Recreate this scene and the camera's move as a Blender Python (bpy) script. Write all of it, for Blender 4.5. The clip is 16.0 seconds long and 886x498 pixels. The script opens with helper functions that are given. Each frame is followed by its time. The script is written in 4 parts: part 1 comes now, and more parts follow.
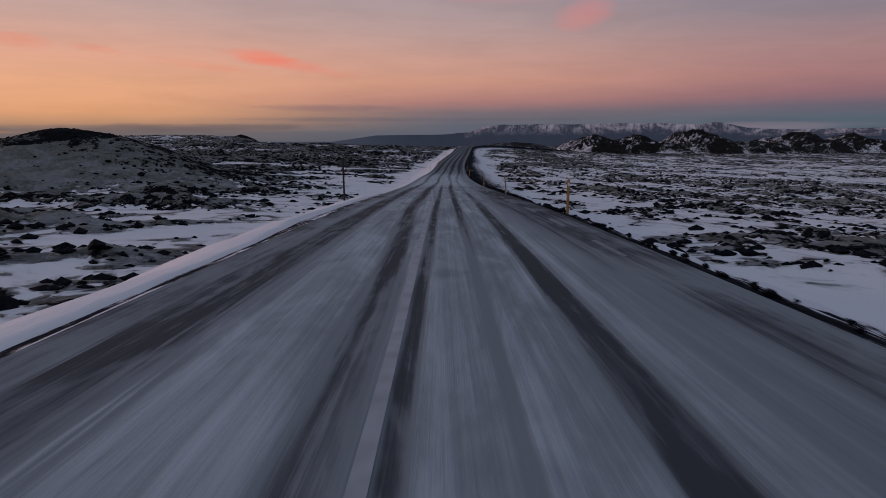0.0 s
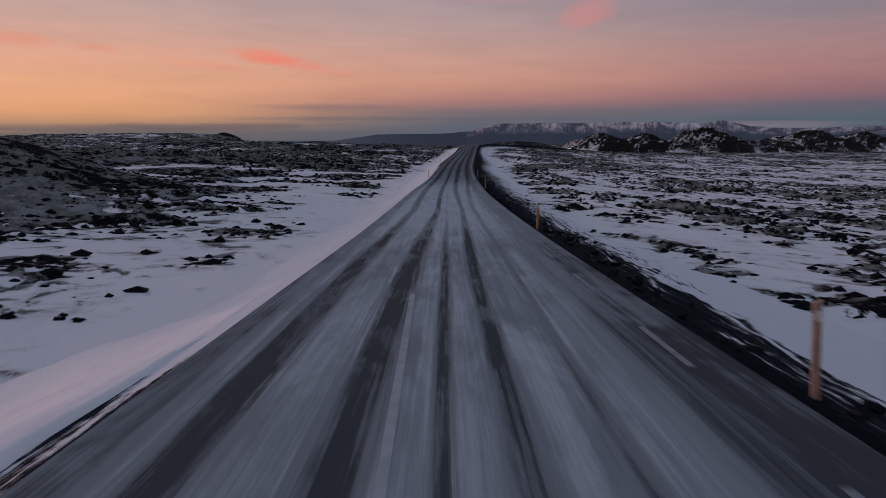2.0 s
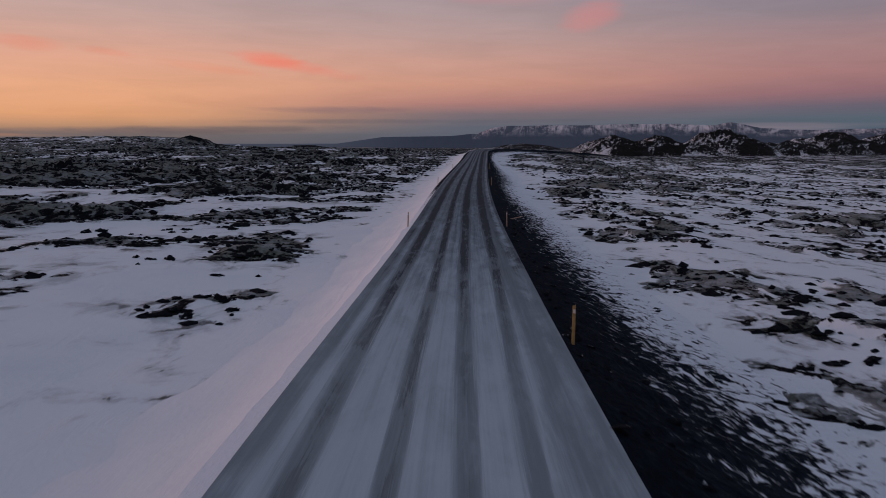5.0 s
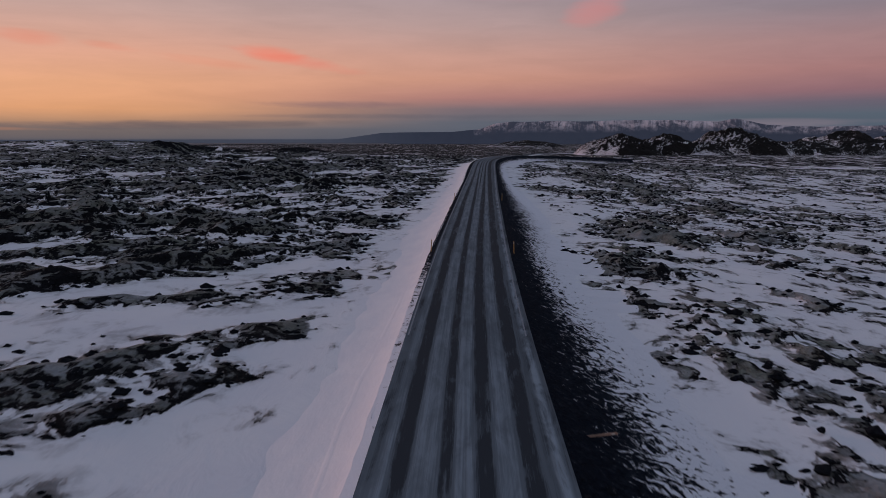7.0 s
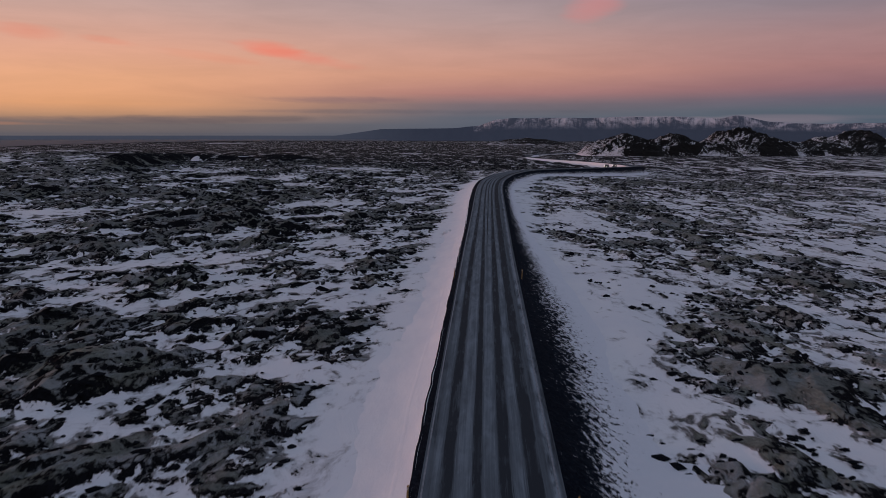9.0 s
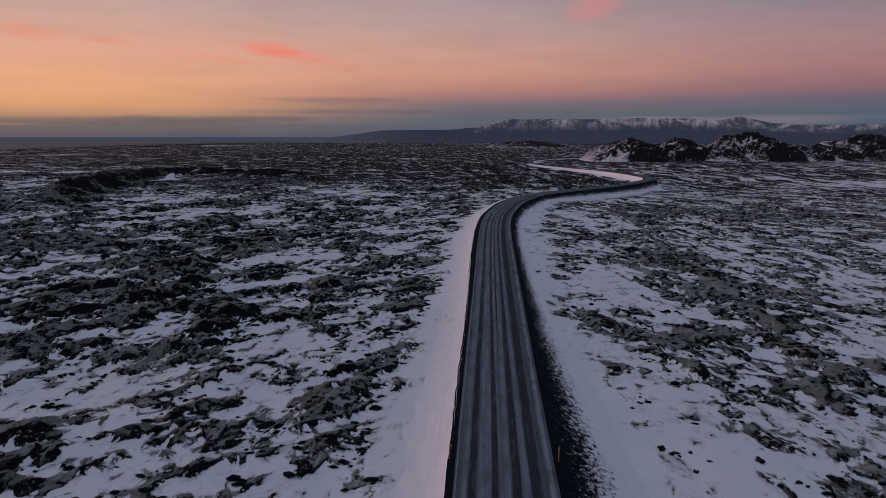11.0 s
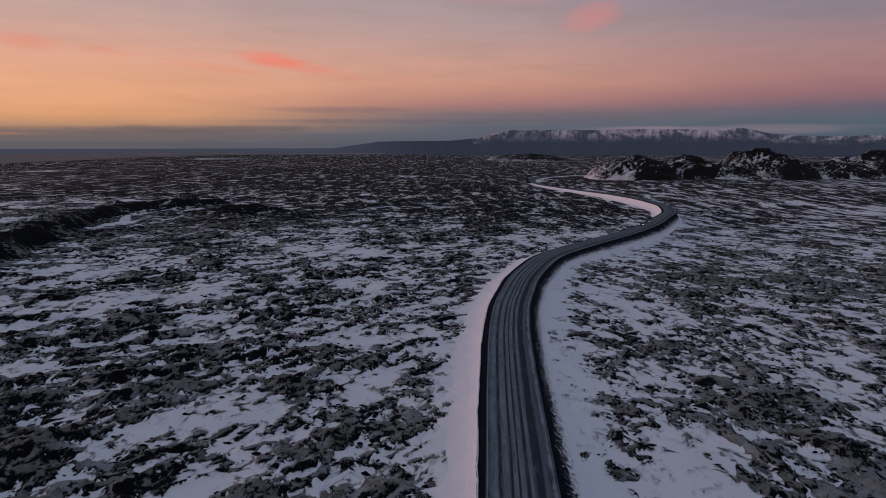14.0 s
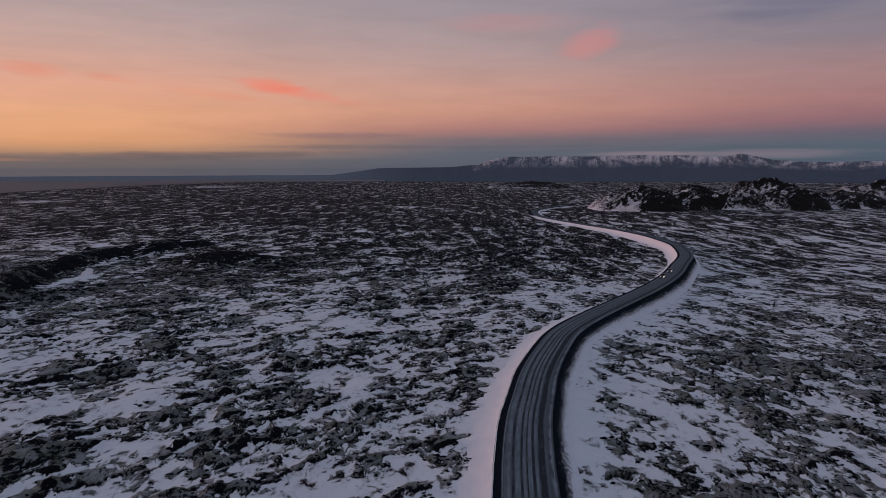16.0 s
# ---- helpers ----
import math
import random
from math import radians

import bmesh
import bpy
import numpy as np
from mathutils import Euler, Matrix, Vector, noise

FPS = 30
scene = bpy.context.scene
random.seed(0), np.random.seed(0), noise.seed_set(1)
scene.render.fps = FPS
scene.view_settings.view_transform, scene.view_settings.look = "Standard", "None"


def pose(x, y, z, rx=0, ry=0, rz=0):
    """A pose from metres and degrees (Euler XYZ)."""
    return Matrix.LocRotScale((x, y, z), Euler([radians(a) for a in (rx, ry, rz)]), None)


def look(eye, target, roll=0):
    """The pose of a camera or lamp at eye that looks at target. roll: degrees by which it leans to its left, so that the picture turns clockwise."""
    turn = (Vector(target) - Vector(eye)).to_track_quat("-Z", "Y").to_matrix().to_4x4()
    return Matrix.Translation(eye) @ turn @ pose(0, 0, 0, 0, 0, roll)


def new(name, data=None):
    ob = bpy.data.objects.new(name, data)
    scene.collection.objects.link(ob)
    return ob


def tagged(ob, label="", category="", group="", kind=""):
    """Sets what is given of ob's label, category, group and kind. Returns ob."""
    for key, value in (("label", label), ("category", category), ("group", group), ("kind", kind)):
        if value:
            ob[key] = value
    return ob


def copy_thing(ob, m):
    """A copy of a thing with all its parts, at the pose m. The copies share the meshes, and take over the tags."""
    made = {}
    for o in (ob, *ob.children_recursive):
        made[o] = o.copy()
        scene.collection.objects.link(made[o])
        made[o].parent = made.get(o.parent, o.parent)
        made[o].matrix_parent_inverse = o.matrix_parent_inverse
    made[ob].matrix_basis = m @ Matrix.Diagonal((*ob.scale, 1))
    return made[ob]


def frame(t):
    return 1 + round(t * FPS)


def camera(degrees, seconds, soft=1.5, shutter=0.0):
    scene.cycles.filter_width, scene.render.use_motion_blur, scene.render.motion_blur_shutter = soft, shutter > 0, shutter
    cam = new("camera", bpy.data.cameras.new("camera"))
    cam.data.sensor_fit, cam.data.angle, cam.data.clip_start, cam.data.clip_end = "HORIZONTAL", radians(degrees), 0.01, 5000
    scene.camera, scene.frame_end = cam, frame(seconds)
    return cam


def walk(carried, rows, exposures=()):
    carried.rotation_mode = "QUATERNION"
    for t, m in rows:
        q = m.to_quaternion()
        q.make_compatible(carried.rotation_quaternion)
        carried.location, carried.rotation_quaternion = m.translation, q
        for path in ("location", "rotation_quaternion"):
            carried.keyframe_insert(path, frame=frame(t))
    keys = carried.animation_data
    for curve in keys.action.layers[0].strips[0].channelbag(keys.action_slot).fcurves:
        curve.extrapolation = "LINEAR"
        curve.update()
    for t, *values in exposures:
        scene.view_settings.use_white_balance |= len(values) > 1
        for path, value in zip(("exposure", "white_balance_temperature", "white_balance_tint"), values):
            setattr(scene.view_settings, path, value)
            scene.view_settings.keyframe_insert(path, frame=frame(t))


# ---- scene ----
cam = camera(64.0, 16.0, soft=0.55, shutter=0.2)
# seconds, x, y, z, yaw, pitch, roll
PATH = [
    (0.0, -0.00, -0.00, 5.57, 0.14, -8.61, -0.00), (0.5, -0.06, 8.54, 5.47, 0.15, -8.66, -0.05),
    (1.0, -0.13, 17.26, 5.37, 0.18, -8.68, -0.03), (1.5, -0.19, 26.28, 5.27, 0.23, -8.72, 0.01),
    (2.0, -0.23, 35.76, 5.18, 0.29, -8.68, 0.04), (2.5, -0.22, 45.49, 5.06, 0.36, -8.66, 0.07),
    (3.0, -0.14, 55.58, 5.01, 0.44, -8.52, 0.15), (3.5, -0.00, 65.30, 4.98, 0.55, -8.41, 0.25),
    (6.0, 0.44, 108.52, 7.79, 0.81, -8.64, 0.03), (6.5, 0.40, 118.13, 9.10, 0.82, -8.75, 0.00),
    (7.0, 0.40, 127.51, 10.42, 0.84, -8.87, -0.03), (7.5, 0.42, 136.60, 11.75, 0.84, -9.06, -0.07),
    (8.0, 0.41, 145.57, 13.18, 0.85, -9.18, -0.10), (8.5, 0.37, 154.27, 14.90, 0.82, -9.18, -0.13),
    (9.0, 0.35, 162.91, 16.73, 0.80, -9.23, -0.13), (9.5, 0.39, 171.31, 18.57, 0.83, -9.18, -0.13),
    (10.0, 0.48, 179.77, 20.26, 0.80, -9.21, -0.13), (12.5, 0.89, 216.22, 28.01, 0.80, -9.21, -0.08),
    (13.0, 0.88, 224.30, 29.86, 0.77, -9.25, -0.05), (13.5, 0.85, 232.33, 31.73, 0.75, -8.90, -0.07),
    (14.0, 0.81, 240.17, 33.60, 0.72, -8.47, -0.08), (14.5, 0.78, 247.85, 35.42, 0.71, -7.95, -0.06),
    (15.0, 0.81, 255.51, 37.21, 0.70, -7.53, -0.04), (15.5, 0.85, 263.05, 38.91, 0.71, -6.96, -0.00),
    (16.0, 0.90, 270.52, 40.53, 0.71, -6.46, 0.04)]
walk(cam, [(t, pose(x, y, z, 90 + p, r, w)) for t, x, y, z, w, p, r in PATH], exposures=[(0.0, 0.0), (16.0, 0.0)])


# ---- small node kit ----
def srgb(r, g, b):
    return tuple((v / 255 / 12.92 if v < 10 else ((v / 255 + 0.055) / 1.055) ** 2.4) for v in (r, g, b)) + (1.0,)


class Kit:
    """Short names for making and linking nodes of one tree."""

    def __init__(self, tree):
        self.t = tree
        self.t.nodes.clear()

    def n(self, kind, **sets):
        node = self.t.nodes.new(kind)
        for key, value in sets.items():
            setattr(node, key, value)
        return node

    def put(self, socket, value):
        if isinstance(value, bpy.types.NodeSocket):
            self.t.links.new(value, socket)
        else:
            socket.default_value = value

    def math(self, op, a, b=0.0, clamp=False):
        m = self.n("ShaderNodeMath", operation=op, use_clamp=clamp)
        self.put(m.inputs[0], a)
        self.put(m.inputs[1], b)
        return m.outputs[0]

    def span(self, v, a, b, lo=0.0, hi=1.0, smooth=True):
        m = self.n("ShaderNodeMapRange", interpolation_type="SMOOTHSTEP" if smooth else "LINEAR")
        for i, value in enumerate((v, a, b, lo, hi)):
            self.put(m.inputs[i], value)
        return m.outputs[0]

    def mix(self, f, a, b, blend="MIX"):
        m = self.n("ShaderNodeMix", data_type="RGBA", blend_type=blend)
        self.put(m.inputs[0], f)
        self.put(m.inputs[6], a)
        self.put(m.inputs[7], b)
        return m.outputs[2]

    def noise(self, vec, scale, detail=4.0, rough=0.55, warp=0.0):
        m = self.n("ShaderNodeTexNoise")
        self.put(m.inputs["Vector"], vec)
        for key, value in (("Scale", scale), ("Detail", detail), ("Roughness", rough), ("Distortion", warp)):
            m.inputs[key].default_value = value
        return m.outputs[0]

    def scaled(self, vec, s):
        m = self.n("ShaderNodeVectorMath", operation="MULTIPLY")
        self.put(m.inputs[0], vec)
        m.inputs[1].default_value = s
        return m.outputs[0]

    def ramp(self, v, stops, mode="LINEAR"):
        m = self.n("ShaderNodeValToRGB")
        m.color_ramp.interpolation = mode
        e = m.color_ramp.elements
        while len(e) < len(stops):
            e.new(0.5)
        for el, (p, c) in zip(e, stops):
            el.position, el.color = p, c
        self.put(m.inputs[0], v)
        return m.outputs[0]

    def attr(self, name):
        return self.n("ShaderNodeAttribute", attribute_name=name).outputs["Fac"]

    def bump(self, height, strength, distance):
        m = self.n("ShaderNodeBump")
        self.put(m.inputs["Height"], height)
        m.inputs["Strength"].default_value = strength
        m.inputs["Distance"].default_value = distance
        return m.outputs[0]


def surface(name, build):
    """A material; build(kit, principled) sets the principled shader's inputs."""
    mat = bpy.data.materials.new(name)
    mat.use_nodes = True
    k = Kit(mat.node_tree)
    p = k.n("ShaderNodeBsdfPrincipled")
    out = k.n("ShaderNodeOutputMaterial")
    mat.node_tree.links.new(p.outputs[0], out.inputs[0])
    build(k, p)
    return mat


# ---- dusk sky and the last light from the left ----
def dusk_sky():
    world = bpy.data.worlds.new("dusk_sky")
    world.use_nodes = True
    scene.world = world
    k = Kit(world.node_tree)
    d = k.n("ShaderNodeTexCoord").outputs["Generated"]
    sep = k.n("ShaderNodeSeparateXYZ")
    k.put(sep.inputs[0], d)
    x, y, z = sep.outputs
    az = k.math("ARCTAN2", k.math("MULTIPLY", x, -1.0), y)      # radians to the left of the way ahead
    up = k.math("POWER", k.math("MAXIMUM", z, 0.0), 0.5)
    f = lambda v: max(v, 0.0) ** 0.5

    def band(stops):
        return k.ramp(up, [(f(v), srgb(*c)) for v, c in stops])

    zenith = [(0.36, (134, 136, 150)), (0.6, (122, 128, 146)), (1.0, (114, 122, 142))]
    left = band([(0.0, (96, 92, 98)), (0.012, (116, 104, 102)), (0.022, (180, 138, 110)), (0.037, (223, 161, 118)), (0.07, (231, 170, 132)),
                 (0.11, (221, 166, 143)), (0.16, (197, 164, 156)), (0.21, (176, 158, 159))] + zenith)
    mid = band([(0.0, (84, 90, 104)), (0.022, (96, 100, 112)), (0.04, (122, 108, 114)), (0.055, (174, 126, 120)), (0.08, (204, 150, 130)),
                (0.11, (202, 156, 142)), (0.15, (183, 155, 152)), (0.2, (162, 148, 154))] + zenith)
    right = band([(0.0, (72, 84, 102)), (0.03, (86, 97, 110)), (0.045, (106, 98, 112)), (0.06, (142, 106, 114)), (0.085, (166, 122, 122)),
                  (0.12, (164, 130, 132)), (0.16, (140, 128, 138)), (0.2, (127, 123, 139))] + zenith)
    col = k.mix(k.span(az, -0.05, 0.5), mid, left)
    col = k.mix(k.span(az, 0.08, -0.55), col, right)
    # thin clouds: streaks drawn out along the horizon
    v = k.n("ShaderNodeCombineXYZ")
    k.put(v.inputs[0], k.math("MULTIPLY", az, 5.0))
    k.put(v.inputs[1], k.math("MULTIPLY", z, 34.0))
    wisps = k.noise(v.outputs[0], 1.3, 6.0, 0.6, 0.4)

    def puff(a, e, wa, we, tilt):
        """A soft lens of cloud at azimuth a and height e."""
        da = k.math("SUBTRACT", az, a)
        de = k.math("SUBTRACT", k.math("SUBTRACT", z, e), k.math("MULTIPLY", da, tilt))
        q = k.math("ADD", k.math("POWER", k.math("DIVIDE", da, wa), 2.0), k.math("POWER", k.math("DIVIDE", de, we), 2.0))
        q = k.math("ADD", q, k.math("MULTIPLY", k.math("SUBTRACT", wisps, 0.5), 2.4))
        return k.span(q, 1.0, -0.35)

    for a, e, wa, we, tilt, amount, c in (
            (0.215, 0.103, 0.10, 0.010, 0.15, 0.5, (236, 132, 114)), (0.245, 0.110, 0.055, 0.014, 0.12, 0.5, (246, 130, 106)), (0.32, 0.098, 0.09, 0.008, 0.1, 0.3, (236, 146, 118)),
            (-0.19, 0.168, 0.05, 0.024, -0.3, 0.42, (228, 132, 128)), (-0.08, 0.195, 0.13, 0.016, 0.0, 0.3, (206, 146, 146)), (0.53, 0.118, 0.05, 0.012, 0.1, 0.5, (232, 142, 118)),
            (0.44, 0.112, 0.04, 0.006, 0.1, 0.4, (230, 140, 116)), (-0.43, 0.2, 0.10, 0.03, 0.0, 0.55, (112, 112, 134)),
            (0.17, 0.046, 0.12, 0.006, 0.0, 0.5, (112, 96, 108)), (0.40, 0.017, 0.30, 0.007, -0.012, 0.8, (104, 94, 98)),
            (0.62, 0.012, 0.16, 0.003, 0.01, 0.6, (176, 128, 104)), (-0.27, 0.0195, 0.13, 0.0055, 0.0, 0.7, (156, 135, 143)), (-0.42, 0.0165, 0.12, 0.005, 0.0, 0.5, (136, 124, 136)),
            (-0.43, 0.021, 0.14, 0.005, 0.0, 0.6, (128, 118, 130)), (0.05, 0.03, 0.3, 0.004, 0.0, 0.35, (84, 88, 100))):
        col = k.mix(k.math("MULTIPLY", puff(a, e, wa, we, tilt), amount), col, srgb(*c))
    col = k.mix(0.10, col, k.mix(1.0, col, k.ramp(wisps, [(0.3, (0.35, 0.35, 0.38, 1)), (0.7, (1.5, 1.4, 1.4, 1))]), "MULTIPLY"))
    bg = k.n("ShaderNodeBackground")
    k.put(bg.inputs[0], col)
    bg.inputs[1].default_value = 1.0
    out = k.n("ShaderNodeOutputWorld")
    k.put(out.inputs[0], bg.outputs[0])


dusk_sky()
sun = new("sun", bpy.data.lights.new("sun", "SUN"))
sun.data.energy, sun.data.angle, sun.data.color = 1.35, radians(20), (1.0, 0.56, 0.53)
sun.matrix_world = look((-90, 34, 7), (0, 0, 0))


# ---- materials ----
def build_ground(k, p):
    geo = k.n("ShaderNodeNewGeometry")
    pos = geo.outputs["Position"]
    cover = k.attr("cover")                       # height of the rock over the snow's surface, metres
    far = k.attr("far")
    long = k.scaled(pos, (1.0, 0.62, 1.0))        # drifts and folds run on along the way
    n1 = k.noise(long, 0.55, 9.0, 0.64, 0.6)
    n2 = k.noise(long, 2.9, 6.0, 0.64, 0.3)
    n3 = k.noise(pos, 0.13, 5.0, 0.6, 0.6)
    n4 = k.noise(k.scaled(pos, (0.105, 0.022, 1.0)), 1.0, 10.0, 0.65, 0.5)
    n5 = k.noise(long, 0.62, 4.0, 0.55, 1.0)
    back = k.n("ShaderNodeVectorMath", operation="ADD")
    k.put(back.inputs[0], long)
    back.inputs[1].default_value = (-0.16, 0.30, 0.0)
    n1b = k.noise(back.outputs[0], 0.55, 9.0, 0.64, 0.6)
    edge = k.math("ADD", k.math("MULTIPLY", cover, k.span(far, 0.0, 1.0, 1.0, 0.6)), k.math("MULTIPLY", k.math("MULTIPLY", k.math("SUBTRACT", n1, 0.5), k.span(k.attr("calm"), 0.0, 1.0, 1.0, 0.42)), 2.25))
    edge = k.math("ADD", edge, k.math("MULTIPLY", k.math("MULTIPLY", k.math("SUBTRACT", n2, 0.5), k.span(k.attr("calm"), 0.0, 1.0, 1.0, 0.5)), 0.5))
    edge = k.math("ADD", edge, k.math("MULTIPLY", k.math("MULTIPLY", k.math("SUBTRACT", n4, 0.452), 5.2), far))
    # lava breaks in black faces; on other sides moss runs softly under the drifts
    # shade of faces turned from the dusk glow is painted black too
    face = k.math("ADD", k.math("MULTIPLY", k.attr("shaded_side"), 0.9), k.math("MULTIPLY", k.math("SUBTRACT", n1b, n1), 1.7))
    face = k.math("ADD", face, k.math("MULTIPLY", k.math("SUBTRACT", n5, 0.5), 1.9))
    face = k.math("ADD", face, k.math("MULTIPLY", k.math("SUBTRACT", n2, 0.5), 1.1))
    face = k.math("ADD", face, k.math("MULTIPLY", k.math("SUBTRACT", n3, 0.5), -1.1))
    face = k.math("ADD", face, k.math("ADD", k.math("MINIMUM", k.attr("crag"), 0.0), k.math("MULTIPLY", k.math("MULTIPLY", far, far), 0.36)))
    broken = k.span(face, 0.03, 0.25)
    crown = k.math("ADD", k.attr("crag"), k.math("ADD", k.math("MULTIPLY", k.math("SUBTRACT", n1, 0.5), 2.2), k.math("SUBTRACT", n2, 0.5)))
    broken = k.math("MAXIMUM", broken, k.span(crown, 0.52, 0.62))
    # steep black rims where rock stands out of the snow, near-side shade included
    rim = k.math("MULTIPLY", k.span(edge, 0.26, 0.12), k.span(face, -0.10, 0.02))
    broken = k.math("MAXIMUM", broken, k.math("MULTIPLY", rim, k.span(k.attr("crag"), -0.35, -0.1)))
    soft = k.math("MULTIPLY", k.math("MULTIPLY", k.math("SUBTRACT", 1.0, broken), 0.12), k.span(far, 0.0, 0.6, 1.0, 0.2))
    rock = k.span(edge, k.math("SUBTRACT", -0.01, soft), k.math("ADD", 0.03, soft))
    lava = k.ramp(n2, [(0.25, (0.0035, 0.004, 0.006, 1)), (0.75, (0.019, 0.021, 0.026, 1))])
    moss = k.ramp(k.math("ADD", k.math("MULTIPLY", n5, 0.45), k.math("MULTIPLY", n2, 0.55)),
                  [(0.36, (0.115, 0.125, 0.117, 1)), (0.5, (0.196, 0.212, 0.198, 1)), (0.64, (0.283, 0.302, 0.284, 1))])
    moss = k.mix(k.span(k.noise(pos, 0.05, 4.0, 0.6), 0.42, 0.6), moss, k.mix(1.0, moss, (0.99, 1.0, 0.93, 1), "MULTIPLY"))
    # a dusting of snow caught in the moss
    dusting = k.math("MULTIPLY", k.span(k.noise(long, 0.3, 8.0, 0.72), 0.42, 0.60), k.span(cover, 0.9, 0.0, 0.10, 0.42))
    moss = k.mix(dusting, moss, (0.57, 0.615, 0.70, 1))
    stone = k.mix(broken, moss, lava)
    snow = k.ramp(n3, [(0.3, (0.765, 0.80, 0.865, 1)), (0.7, (0.84, 0.87, 0.905, 1))])
    # snow blown thin, with the ground greying through
    thin = k.math("MULTIPLY", k.span(edge, -0.40, -0.02), k.span(n1, 0.42, 0.60, 0.0, 0.5))
    snow = k.mix(thin, snow, (0.22, 0.23, 0.24, 1))
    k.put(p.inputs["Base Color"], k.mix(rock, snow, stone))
    p.inputs["Roughness"].default_value = 0.95
    p.inputs["Specular IOR Level"].default_value = 0.04
    rough = k.math("ADD", k.math("ADD", n1, k.math("MULTIPLY", n5, 0.5)), k.math("MULTIPLY", n2, k.math("ADD", 0.3, k.math("MULTIPLY", broken, 0.7))))
    relief = k.math("ADD", k.math("MULTIPLY", rock, rough), k.math("MULTIPLY", n1, 0.16))
    k.put(p.inputs["Normal"], k.bump(relief, 1.0, 0.7))


def build_snow(k, p):
    pos = k.n("ShaderNodeNewGeometry").outputs["Position"]
    n1 = k.noise(k.scaled(pos, (1.0, 0.35, 1.0)), 0.8, 5.0, 0.55)
    n2 = k.noise(pos, 6.0, 4.0, 0.6)
    k.put(p.inputs["Base Color"], k.ramp(n1, [(0.3, (0.78, 0.81, 0.87, 1)), (0.7, (0.85, 0.87, 0.91, 1))]))
    p.inputs["Roughness"].default_value = 0.95
    p.inputs["Specular IOR Level"].default_value = 0.04
    # an old track pressed into the bank beside the road
    along = k.attr("along")
    v = k.n("ShaderNodeCombineXYZ")
    k.put(v.inputs[1], k.math("MULTIPLY", along, 0.03))
    drift = k.math("MULTIPLY", k.math("SUBTRACT", k.noise(v.outputs[0], 1.0, 3.0), 0.5), 1.6)
    rut = k.span(k.math("ABSOLUTE", k.math("ADD", k.math("ADD", k.attr("across"), 5.0), drift)), 0.16, 0.03)
    rut = k.math("MULTIPLY", rut, k.math("MULTIPLY", k.span(along, 105.0, 125.0), k.span(n1, 0.35, 0.5)))
    k.put(p.inputs["Normal"], k.bump(k.math("SUBTRACT", k.math("ADD", n1, k.math("MULTIPLY", n2, 0.25)), k.math("MULTIPLY", rut, 0.16)), 0.6, 0.14))


def build_gravel(k, p):
    pos = k.n("ShaderNodeNewGeometry").outputs["Position"]
    down = k.attr("down")                          # 0 at the road's edge, 1 at the foot of the bank
    v = k.n("ShaderNodeCombineXYZ")
    k.put(v.inputs[0], k.attr("across"))
    k.put(v.inputs[1], k.attr("along"))
    v = v.outputs[0]
    slant = k.n("ShaderNodeVectorMath", operation="ADD")       # flecks lie aslant down the bank
    k.put(slant.inputs[0], v)
    lean = k.n("ShaderNodeCombineXYZ")
    k.put(lean.inputs[0], k.math("MULTIPLY", k.attr("along"), 0.35))
    k.put(slant.inputs[1], lean.outputs[0])
    flecks = k.noise(k.scaled(slant.outputs[0], (2.7, 2.0, 1.0)), 1.0, 7.0, 0.66, 0.6)
    swept = k.noise(k.scaled(v, (3.6, 0.30, 1.0)), 1.0, 8.0, 0.68, 0.5)   # drawn out along the road by the wind
    late = k.span(k.attr("along"), 75.0, 115.0)
    n1 = k.math("ADD", k.math("MULTIPLY", flecks, late), k.math("MULTIPLY", swept, k.math("SUBTRACT", 1.0, late)))
    n2 = k.noise(pos, 6.0, 4.0, 0.65)
    n3 = k.noise(k.scaled(v, (0.3, 0.12, 1.0)), 1.0, 3.0)
    s = k.math("ADD", k.math("ADD", k.math("MULTIPLY", k.math("SUBTRACT", n1, 0.5), 2.9), k.math("MULTIPLY", k.math("SUBTRACT", n2, 0.5), 0.8)), k.math("MULTIPLY", k.math("SUBTRACT", down, 0.62), 1.15))
    s = k.math("ADD", s, k.math("MULTIPLY", k.math("SUBTRACT", n3, 0.5), 0.5))
    drifted = k.math("MULTIPLY", k.span(k.attr("along"), 162.0, 182.0), k.span(k.attr("along"), 225.0, 195.0))
    s = k.math("ADD", s, k.math("MULTIPLY", drifted, k.span(down, 0.15, 0.5, 0.0, 0.28)))   # snow lies higher up the bank here
    snow = k.span(s, -0.05, 0.10)
    film = k.math("MULTIPLY", k.span(s, -0.6, 0.0), k.span(late, 0.0, 1.0, 0.06, 0.04))       # rime between the stones
    stone = k.ramp(n2, [(0.25, (0.002, 0.0036, 0.0075, 1)), (0.75, (0.011, 0.018, 0.031, 1))])
    stone = k.mix(film, stone, (0.42, 0.50, 0.62, 1))
    k.put(p.inputs["Base Color"], k.mix(snow, stone, (0.76, 0.80, 0.87, 1)))
    p.inputs["Roughness"].default_value = 0.95
    p.inputs["Specular IOR Level"].default_value = 0.04
    k.put(p.inputs["Normal"], k.bump(k.math("MULTIPLY", k.math("ADD", n1, k.math("MULTIPLY", n2, 0.6)), k.math("SUBTRACT", 1.0, k.math("MULTIPLY", snow, 0.85))), 1.0, 0.3))


